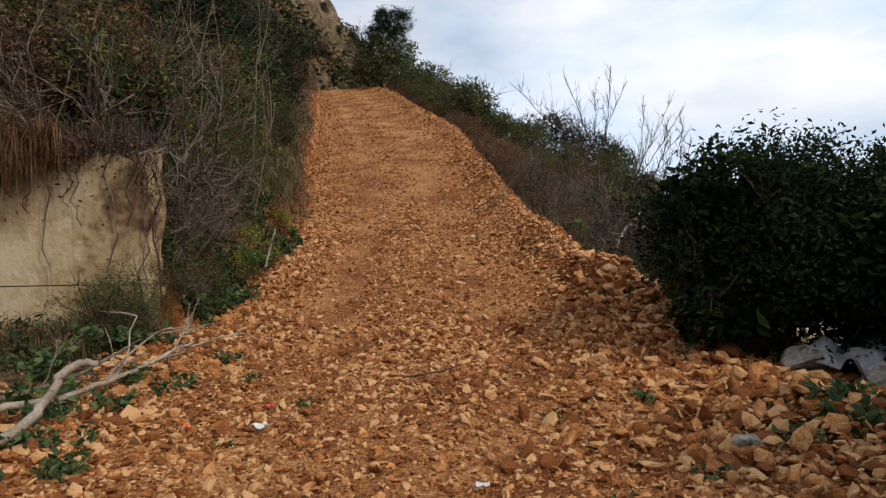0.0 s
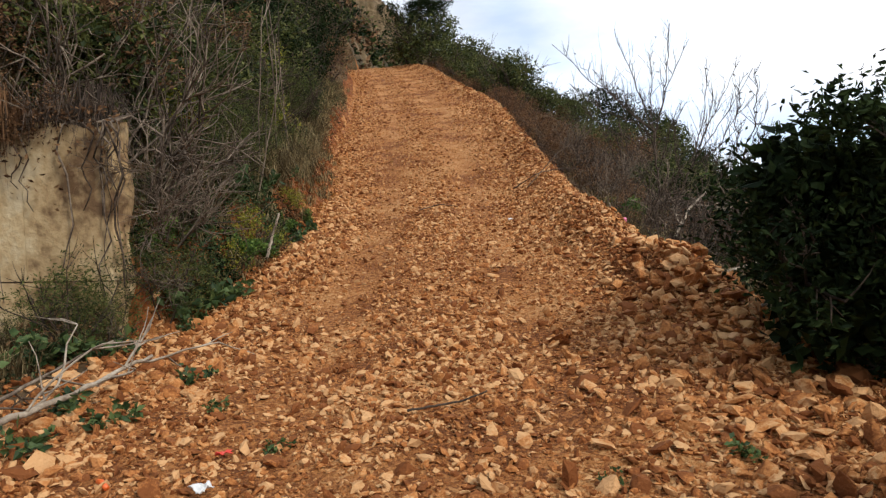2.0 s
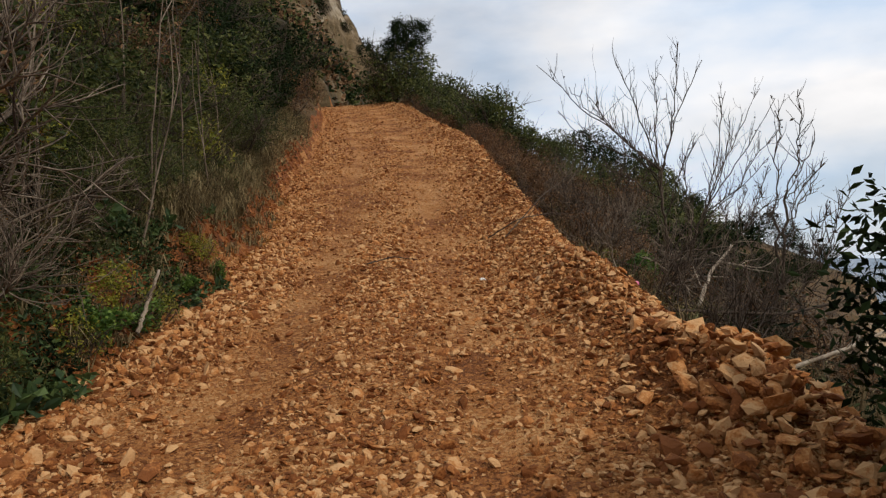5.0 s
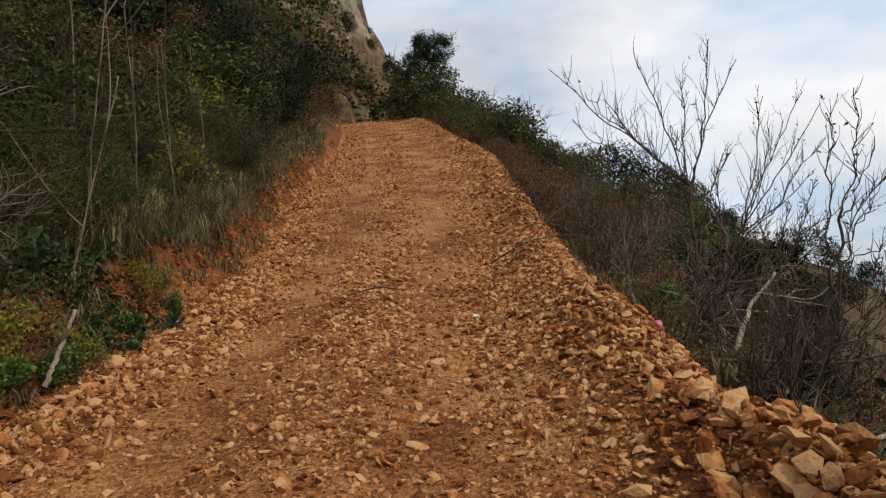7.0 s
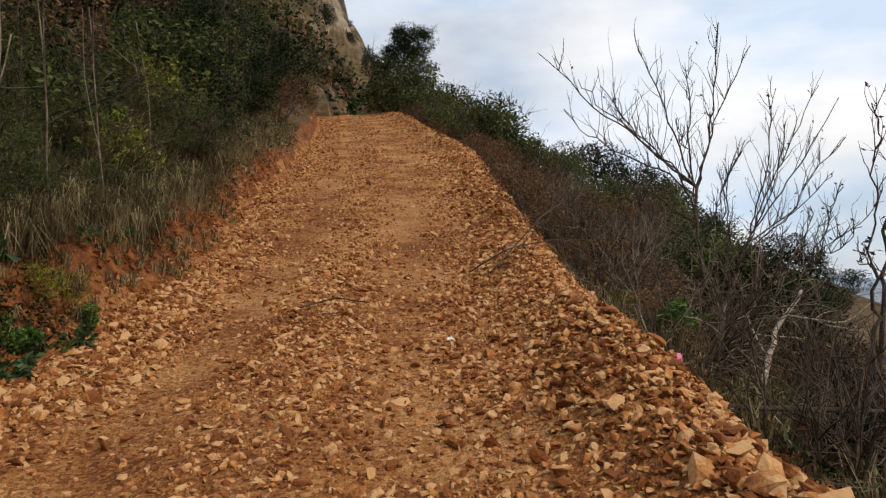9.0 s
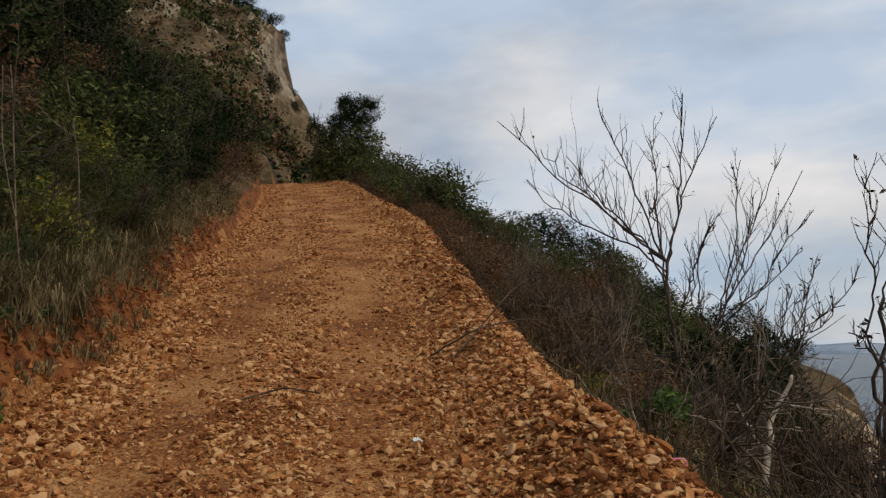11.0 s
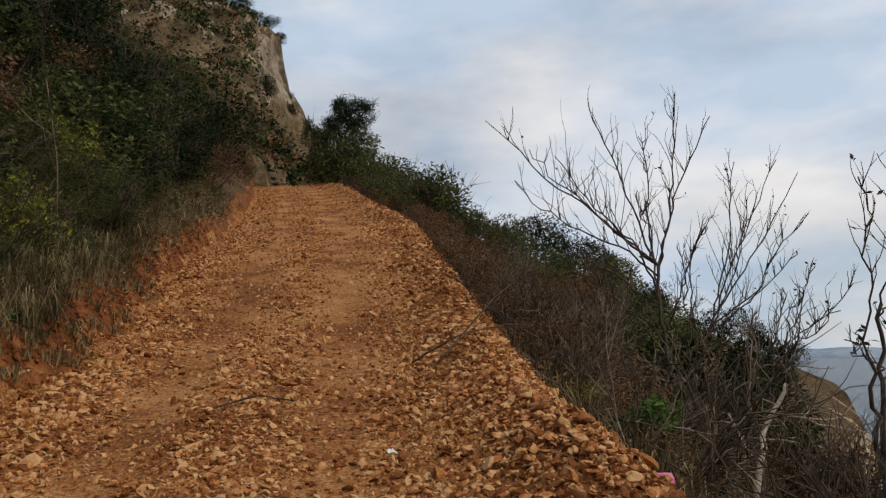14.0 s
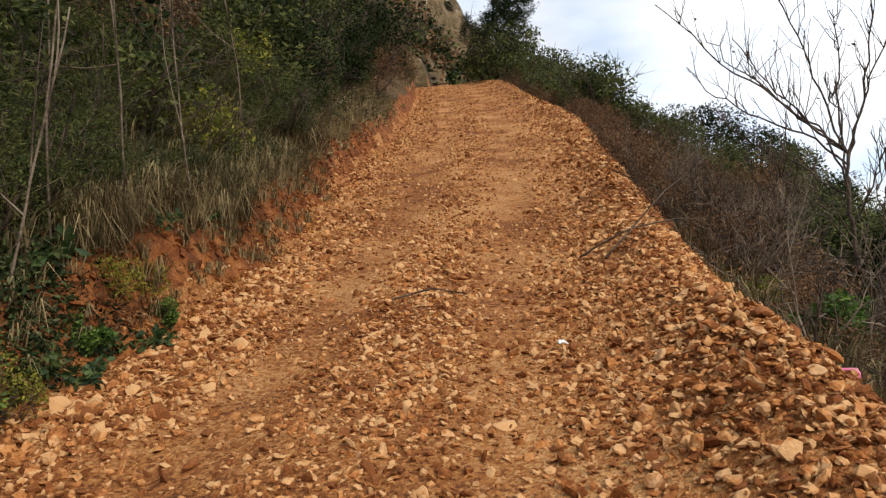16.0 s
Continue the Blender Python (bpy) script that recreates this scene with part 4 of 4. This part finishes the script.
# ---- weeds ----
def weed(seed):
    r = np.random.default_rng(seed)
    root = new("weed")
    tagged(root, "small green weed sprouting among the stones", "weed", group="weeds among the stones")
    tb = Tubes(3)
    pts = []
    for i in range(7):
        a = r.uniform(0, 6.28)
        e = np.array((math.cos(a) * .11, math.sin(a) * .11, r.uniform(.04, .12)))
        tb.limb([(0, 0, -.01), e * .5 + (0, 0, .02), e], .003, .0015)
        pts += [e * k for k in (.45, .7, .85, 1.0, 1.05)]
    tb.mesh("stem", M_WEED, root)
    pts = np.repeat(np.array(pts), 3, 0) + r.normal(size=(105, 3)) * .014
    v, f = leaf_quads(pts, .048, r, .1, .6)
    link_mesh("foliage", v, f, M_WEED, root)
    return root


weeds = [weed(500 + i) for i in range(4)]
wspots = [(-.9, 7.1, .8), (-2.35, 6.8, 1.5), (-2.75, 6.6, 1.9), (-2.0, 8.1, 1.0), (-1.9, 5.6, 1.2), (-2.4, 5.5, 1.4), (-2.9, 5.4, 1.8), (.25, 4.9, .8), (1.55, 7.2, .9), (1.3, 5.6, .7), (2.45, 6.8, 1.6), (2.75, 6.75, 1.9), (2.7, 7.2, 1.5), (2.3, 6.45, 1.2), (1.75, 6.0, .9),
          (-.55, 5.1, .8), (-3.4, 8.4, 2.2), (-3.1, 8.6, 1.8), (-3.9, 8.3, 2.4), (-4.6, 8.4, 2.5), (-3.6, 7.6, 1.9), (-3.3, 7.0, 1.6), (-2.95, 9.5, 2.6), (-3.0, 9.8, 2.6), (-2.85, 10.1, 2.0), (-3.3, 12.0, 1.4), (-3.35, 12.9, 1.5), (-3.3, 13.1, 1.4), (-3.2, 12.3, 1.2), (-2.75, 9.3, 1.0), (-3.9, 13.9, 1.6), (-4.2, 12.6, 2.2), (-4.0, 13.0, 2.2), (-3.8, 11.8, 2.1), (-3.7, 12.4, 2.0), (-2.2, 6.2, 1.4), (-2.55, 6.1, 1.6), (-2.9, 6.9, 1.8), (-3.3, 6.2, 2.0), (-2.1, 7.3, 1.1), (-2.6, 7.4, 1.3), (-3.1, 5.9, 2.0), (-2.3, 5.1, 1.2), (-1.2, 6.3, .6), (-1.5, 7.6, .7), (.9, 6.9, .6)]
scatter_copies(weeds, wspots, "weeds among the stones", rg)

# weeds and dry stalks in front of the wall
a = np.stack([-3.3 - rg.uniform(0, 3.5, 120), 8.0 + rg.uniform(0, .75, 120), np.zeros(120)], 1)
a[:, 2] = land(a[:, 0], a[:, 1])
grass_mesh("dry_grass", a, rg.uniform(.2, .45, 120), M_GRASS, "dry stalks at the foot of the concrete wall", 24, 92)


# ---- fallen wood ----
def fallen(name, pts, r0, r1, mat, label, forks=0, seed=1):
    r = np.random.default_rng(seed)
    root = new(name)
    tagged(root, label, "branch")
    tb = Tubes(7)
    p = np.array(pts, float)
    t = np.linspace(0, len(p) - 1, 22)
    q = np.stack([np.interp(t, np.arange(len(p)), p[:, k]) for k in range(3)], 1)
    q[1:-1] = (q[:-2] + q[1:-1] + q[2:]) / 3
    q[1:-1] += r.normal(size=(20, 3)) * r0 * .22
    tb.limb(q, r0, r1)
    tb.mesh("limb", mat, root)
    for i in range(forks):
        tw, tips = Tubes(4), []
        k = int(r.integers(6, 20))
        d = q[k] - q[k - 2]
        d = d / np.linalg.norm(d) + r.normal(size=3) * .6
        branch(tw, r, q[k], d / np.linalg.norm(d), r.uniform(.35, .8), r0 * .4, 1, tips, wander=.3, up=0, seg=5)
        tw.mesh("twig", mat, root)
    return root


def g(x, y, h=0.0):
    return (x, y, land1(x, y) + h)


fallen("driftwood", [g(-2.72, 5.5, .05), g(-2.55, 5.95, .08), g(-2.45, 6.25, .2), g(-2.45, 6.4, .38), g(-2.36, 6.5, .46), g(-2.24, 6.55, .44)], .042, .024, M_DEAD, "grey weathered branch curling up from the stones", 0, 1)
fallen("dead_branch", [g(-2.9, 6.2, .18), g(-2.7, 6.9, .10), g(-2.5, 7.6, .12), g(-2.35, 8.1, .16)], .03, .012, M_DEAD, "grey dead branch lying on the stones", 5, 2)
fallen("dead_branch", [g(-3.2, 6.7, .12), g(-2.9, 7.2, .14), g(-2.8, 8.0, .22)], .022, .008, M_BARK, "grey dead branch lying on the stones", 5, 3)
fallen("stick", [g(-.3, 7.55, .04), g(.0, 7.7, .05), g(.12, 7.85, .06)], .008, .005, M_TWIG, "short brown stick on the gravel", 0, 4)
fallen("stick", [g(-2.0, 14.2, .04), g(-1.75, 14.4, .07), g(-1.45, 14.35, .04)], .009, .005, M_TWIG, "short brown stick on the gravel", 0, 5)
fallen("dead_branch", [g(-.75, 15.2, .12), g(-.35, 15.1, .16), g(.0, 15.7, .2), g(.2, 16.1, .42)], .009, .004, M_TWIG, "dark dead branch lying on the rubble ridge", 6, 6)
fallen("dead_branch", [g(-.5, 14.9, .1), g(-.1, 15.6, .35), g(.05, 16.3, .7)], .008, .004, M_TWIG, "dark dead branch lying on the rubble ridge", 5, 7)
fallen("leaning_branch", [(1.46, 13.5, 2.7), (1.56, 13.8, 3.12), (1.74, 14.3, 3.45), (2.04, 14.8, 3.76)], .03, .014, M_DEAD, "pale dead stem leaning against the bare trees", 3, 8)
fallen("leaning_branch", [g(1.15, 12.4, .08), (2.2, 12.9, 3.1), (3.4, 13.6, 3.35), (4.6, 14.0, 3.5)], .016, .007, M_TWIG, "thin dark branch hanging over the slope", 4, 9)
fallen("leaning_branch", [g(1.7, 11.3, .05), (2.5, 12.0, 2.95), (3.3, 12.6, 3.2), (4.2, 13.0, 3.1)], .016, .007, M_DEAD, "thin pale branch hanging over the slope", 4, 10)
fallen("leaning_branch", [g(2.0, 9.9, .1), (2.4, 10.3, 2.75), (2.9, 10.9, 2.9)], .014, .006, M_DEAD, "thin pale branch at the edge of the rubble", 3, 11)
fallen("stump", [g(-3.02, 11.3, .1), g(-3.0, 11.45, .35), g(-2.95, 11.5, .55)], .02, .012, M_DEAD, "pale broken stem sticking out of the bank", 0, 12)

# ---- litter ----
pk = stone_at(.9, 12.85, .085, rg, None, STONES[8].copy(), .03, "painted_stone")
pk.data.materials.clear()
pk.data.materials.append(M_PINK)
tagged(pk, "stone marked with bright pink paint on the ridge", "stone")


def rag(name, x, y, w, d, mat, label, seed, h=.05, cat="litter"):
    r = np.random.default_rng(seed)
    bm = bmesh.new()
    bmesh.ops.create_grid(bm, x_segments=14, y_segments=12, size=.5)
    for v in bm.verts:
        q = Vector((v.co.x * 3 + seed, v.co.y * 3, seed))
        e = 1 + .35 * noise.noise(q * .7)
        v.co = Vector((v.co.x * w * e, v.co.y * d * e, h * (1 + 1.2 * noise.noise(q) + .6 * noise.noise(q * 2.3))))
    bmesh.ops.solidify(bm, geom=bm.faces[:], thickness=.004)
    me = bpy.data.meshes.new(name)
    bm.to_mesh(me)
    bm.free()
    me.materials.append(mat)
    me.shade_smooth()
    ob = new(name, me)
    ob.matrix_basis = Matrix.Translation((x, y, land1(x, y) + .04)) @ Matrix.Rotation(r.uniform(0, 6.28), 4, "Z")
    return tagged(ob, label, cat)


rag("plastic_sheet", 3.2, 8.05, .8, .6, M_PLASTIC, "crumpled faded white plastic sheet on the rocks", 3, .2, "plastic sheet")
rag("plastic_sheet", 3.8, 7.95, .9, .6, M_PLASTIC, "crumpled faded white plastic sheet on the rocks", 5, .22, "plastic sheet")
rag("paper_scrap", .55, 5.75, .07, .05, M_WHITE, "scrap of white litter on the gravel", 6, .012)
rag("paper_scrap", .7, 5.35, .06, .04, M_WHITE, "scrap of white litter on the gravel", 7, .012)
rag("paper_scrap", .3, 5.4, .05, .05, M_WHITE, "scrap of white litter on the gravel", 8, .012)
rag("paper_scrap", -.53, 13.33, .06, .05, M_WHITE, "scrap of white litter on the gravel", 9, .015)
rag("paper_scrap", -1.05, 6.55, .10, .08, M_WHITE, "scrap of white litter on the gravel", 10, .02)
rag("plastic_scrap", -1.15, 6.95, .09, .03, M_RED, "scrap of red plastic on the gravel", 11, .015)
tb = Tubes(8)
tb.limb([g(-1.62, 6.55, .03), g(-1.58, 6.52, .045), g(-1.52, 6.48, .035)], .016, .014)
tagged(tb.mesh("orange_tube", M_ORANGE), "small orange plastic tube lying on the stones", "litter")


# ---- low leafy cover and fallen leaves on the bank ----
def cover(name, n, y0, y1, d0, d1, mat, size, height, label, seed, side="l"):
    r = np.random.default_rng(seed)
    m = n * 3
    y = r.uniform(y0, y1, m)
    d = d0 + (d1 - d0) * r.uniform(0, 1, m) ** 1.2
    x = left_x(y) - d if side == "l" else right_x(y) + d
    lump = hash_noise(x, y, 2.3, seed) + .5 * hash_noise(x, y, 6.1, seed * 2)
    keep = np.argsort(-(lump + r.normal(size=m) * .45))[:n]
    x, y, lump = x[keep], y[keep], lump[keep]
    z = land(x, y) + height * r.uniform(0, 1, n) ** 1.5 * (.4 + .6 * np.clip(lump, 0, 1))
    v, f = leaf_quads(np.stack([x, y, z], 1), size, r, .05, .4)
    return tagged(link_mesh(name, v, f, mat), label, "undergrowth", kind="stuff")


cover("undergrowth", 15000, 9.6, 20, .5, 3.4, M_GREENGRASS, .06, .42, "low grey green undergrowth on the bank", 601)
cover("undergrowth", 9000, 9.6, 18, .42, 3.0, M_OLIVE, .055, .5, "low olive undergrowth on the bank", 602)
cover("undergrowth", 4500, 9.8, 16, .35, 1.6, M_WEED, .055, .25, "low leafy green undergrowth on the bank", 603)
cover("fallen_leaves", 5000, 9.6, 20, -.1, 1.2, M_RUST, .035, .10, "rust brown fallen leaves on the bank", 604)
cover("undergrowth", 7000, 18, 34, .2, 3.5, M_GRASS, .09, .4, "dry pale undergrowth on the bank", 605)
cover("undergrowth", 9000, 12, 30, .5, 3.5, M_BROWNLEAF, .055, .4, "dry brown undergrowth on the slope above the sea", 606, "r")
cover("undergrowth", 4000, 12, 26, .5, 3.0, M_OLIVE, .055, .35, "olive undergrowth on the slope above the sea", 607, "r")
cover("undergrowth", 3500, 9.2, 14, .5, 3.0, M_GREENGRASS, .055, .3, "grey green undergrowth beside the rubble ridge", 608, "r")

# ---- shrubs rooted along the wall top ----
rg = np.random.default_rng(95)
for i, (x, s) in enumerate(((-3.45, .34), (-3.9, .5), (-4.4, .42), (-4.9, .62), (-5.4, .55), (-5.9, .7), (-6.5, .65), (-7.1, .7))):
    ob = copy_thing(brown[i % 3] if i % 2 else pale[i % 2], Matrix.Identity(4))
    place(ob, x, 9.12, 4.22, s, rg.uniform(0, 6.28), .35)
    tagged(ob, "withered shrub hanging over the wall top", group="shrubs on the wall top")
for i, (x, y, z, s) in enumerate(((-3.05, 9.3, 3.5, .6), (-3.0, 9.45, 3.0, .5), (-3.1, 9.2, 4.0, .5), (-3.3, 8.75, 2.35, .45), (-4.2, 8.6, 2.3, .4))):
    ob = copy_thing(pale[i % 2], Matrix.Identity(4))
    place(ob, x, y, z, s, rg.uniform(0, 6.28), .9 if i < 3 else .2)
    tagged(ob, "tangle of dry roots beside the concrete wall", group="roots beside the wall")

# ---- brown brush draped over the wall, and growth at its foot ----
rg = np.random.default_rng(97)
hx = -4.0 - 4.6 * rg.uniform(0, 1, 190)
drape = np.stack([hx, 8.92 + rg.normal(size=190) * .07, 4.36 + .06 * rg.normal(size=190)], 1)
grass_mesh("dry_brush", drape, rg.uniform(.35, .75, 190) * np.clip((-3.7 - hx) / .9, .4, 1.15), M_BROWNLEAF, "dry brown brush draped over the wall top", 46, 98, lean=.45, hang=(-1.1, .5), width=.005)
cover("undergrowth", 3500, 8.0, 8.84, .35, 4.2, M_BROWNLEAF, .05, .35, "dry brown growth at the foot of the wall", 609)
cover("undergrowth", 2600, 7.6, 8.84, .35, 4.2, M_GREENGRASS, .05, .3, "grey green growth at the foot of the wall", 610)
cover("undergrowth", 1600, 9.36, 10.2, -.05, .5, M_OLIVE, .05, .5, "olive growth beside the wall end", 611)

# ---- clods and roots in the cut face of the bank ----
rg = np.random.default_rng(99)
cy = rg.uniform(9.5, 26, 2600)
cx = left_x(cy) - rg.uniform(-.02, .6, 2600)
stones_mesh("earth_clods", np.stack([cx, cy, land(cx, cy)], 1), rg.uniform(.012, .05, 2600), M_BANK, "crumbling red earth clods in the cut bank", 24, category="earth", sink=.3)
a = tufts(120, 10.2, 20, .05, .4)
grass_mesh("dry_grass", a, rg.uniform(.12, .28, 120), M_GRASS, "dry grass and rootlets in the cut bank", 26, 75, hang=(-.3, .8))

# ---- tussocks along the brow of the cut, and leafy growth on the bank ----
rg = np.random.default_rng(103)
brow = np.concatenate([tufts(26, 12.6, 14.6, .42, .66), tufts(20, 15.2, 17.6, .4, .7), tufts(22, 18.2, 22, .4, .8), tufts(30, 22, 34, .3, .9)])
for i, p in enumerate(brow[:68:2]):
    ob = grass_mesh("grass_tussock", [p], [rg.uniform(.42, .62) * (1 if p[1] < 22 else 1.4)], M_GRASS, "tussock of long pale dry grass hanging over the cut", 150, 104 + i, spread=.2, lean=.8, width=.004, hang=(-.5, .9))
    tagged(ob, category="grass", group="tussocks along the cut", kind="thing")
yellow = [make_bush("yellow_green_shrub", 170 + i, M_YELLOW, 900, .055, (.5, .5, .42), "low yellow green leafy shrub at the foot of the bank", "shrub", lumps=9) for i in range(2)]
scatter_copies(yellow, [(-3.12, 10.7, .5), (-3.2, 11.2, .62), (-3.18, 11.8, .42), (-3.55, 13.0, .34), (-3.6, 13.4, .4), (-4.2, 11.4, .9), (-5.2, 12.6, 1.2), (-6.0, 13.8, 1.3), (-5.4, 16.5, 1.0), (-7.4, 20, 1.4)], "yellow green shrubs on the bank", rg)
fine = [make_bush("fine_leaved_shrub", 180 + i, M_OLIVE, 3400, .04, (.6, .6, .5), "soft olive shrub of fine narrow leaves on the bank", "shrub", lumps=14, slim=.25) for i in range(3)]
scatter_copies(fine, bank_spots(26, 9.9, 15, .6, 2.2, .6, 1.1) + bank_spots(18, 14, 26, .8, 3, .8, 1.4), "fine leaved shrubs on the bank", rg)
cover("undergrowth", 2600, 9.4, 12.6, .06, .6, M_WEED, .055, .3, "leafy green growth over the cut bank", 612)
cover("undergrowth", 3000, 9.4, 13.2, .04, .6, M_BROWNLEAF, .045, .3, "dry brown growth over the cut bank", 613)
cover("undergrowth", 2600, 9.4, 12.4, .1, .7, M_GREENGRASS, .05, .35, "grey green growth over the cut bank", 614)
cover("undergrowth", 4000, 9.0, 14, .9, 4.0, M_DARKLEAF, .06, .4, "dark low growth on the slope above the sea", 615, "r")
cover("undergrowth", 3200, 9.4, 13.0, .0, .6, M_DARKLEAF, .06, .28, "dark leafy growth at the foot of the cut bank", 616)

# ---- brush over the wall, and thickets beside it and on the seaward slope ----
rg = np.random.default_rng(107)
hx = -4.25 - 4.6 * rg.uniform(0, 1, 50)
drape = np.stack([hx, 8.88 + rg.normal(size=50) * .05, 4.3 + .08 * rg.normal(size=50)], 1)
grass_mesh("dry_brush", drape, rg.uniform(.3, .6, 50), M_BROWNLEAF, "dry brown brush hanging down the wall face", 40, 108, lean=.28, hang=(-1.3, .2), width=.006)
scatter_copies([copy_thing(b, Matrix.Identity(4)) for b in fine], [(-3.45, 8.62, .85), (-3.2, 8.75, .7), (-3.9, 8.6, .5), (-3.05, 9.3, .8)], "fine leaved shrubs at the wall foot", rg)
scatter_copies([copy_thing(b, Matrix.Identity(4)) for b in twig], [(float(right_x(y)) + rg.uniform(.7, 2.0), y, rg.uniform(.5, .8)) for y in np.linspace(12.2, 19, 9)], "dark bare thickets on the seaward slope", rg)
scatter_copies([copy_thing(b, Matrix.Identity(4)) for b in dark], [(2.0, 17.6, .75), (2.5, 17.1, .7), (1.6, 18.2, .7), (2.3, 15.8, .4), (1.9, 13.0, .35), (2.7, 10.4, .4)], "dark shrubs behind the bare trees", rg)
for i, (x, k) in enumerate(((-4.6, .42), (-5.2, .5), (-5.9, .5), (-6.6, .55))):
    ob = copy_thing(brown[i % 3], Matrix.Identity(4))
    place(ob, x, 9.06, 4.2, k, i * 1.3, .75)
    tagged(ob, "withered shrub hanging over the wall top", group="shrubs on the wall top")

# ---- small leafy shrubs and pale grass just outside the rubble ridge ----
rg = np.random.default_rng(109)
edge = [(float(right_x(y)) + rg.uniform(.5, 1.1), y, rg.uniform(.28, .5)) for y in np.linspace(12.8, 24, 18)]
scatter_copies([copy_thing(b, Matrix.Identity(4)) for b in fine], edge[0::3], "fine leaved shrubs on the seaward edge", rg)
scatter_copies([copy_thing(b, Matrix.Identity(4)) for b in yellow], edge[1::3], "yellow green shrubs on the seaward edge", rg)
scatter_copies([copy_thing(b, Matrix.Identity(4)) for b in brown], edge[2::3], "dry shrubs on the seaward edge", rg)
a = np.concatenate([tufts(60, 12.2, 17, .5, 2.0, "r"), tufts(60, 17, 30, .5, 2.5, "r")])
grass_mesh("dry_grass", a, rg.uniform(.2, .42, len(a)), M_GRASS, "pale dry grass among the scrub above the sea", 30, 110)
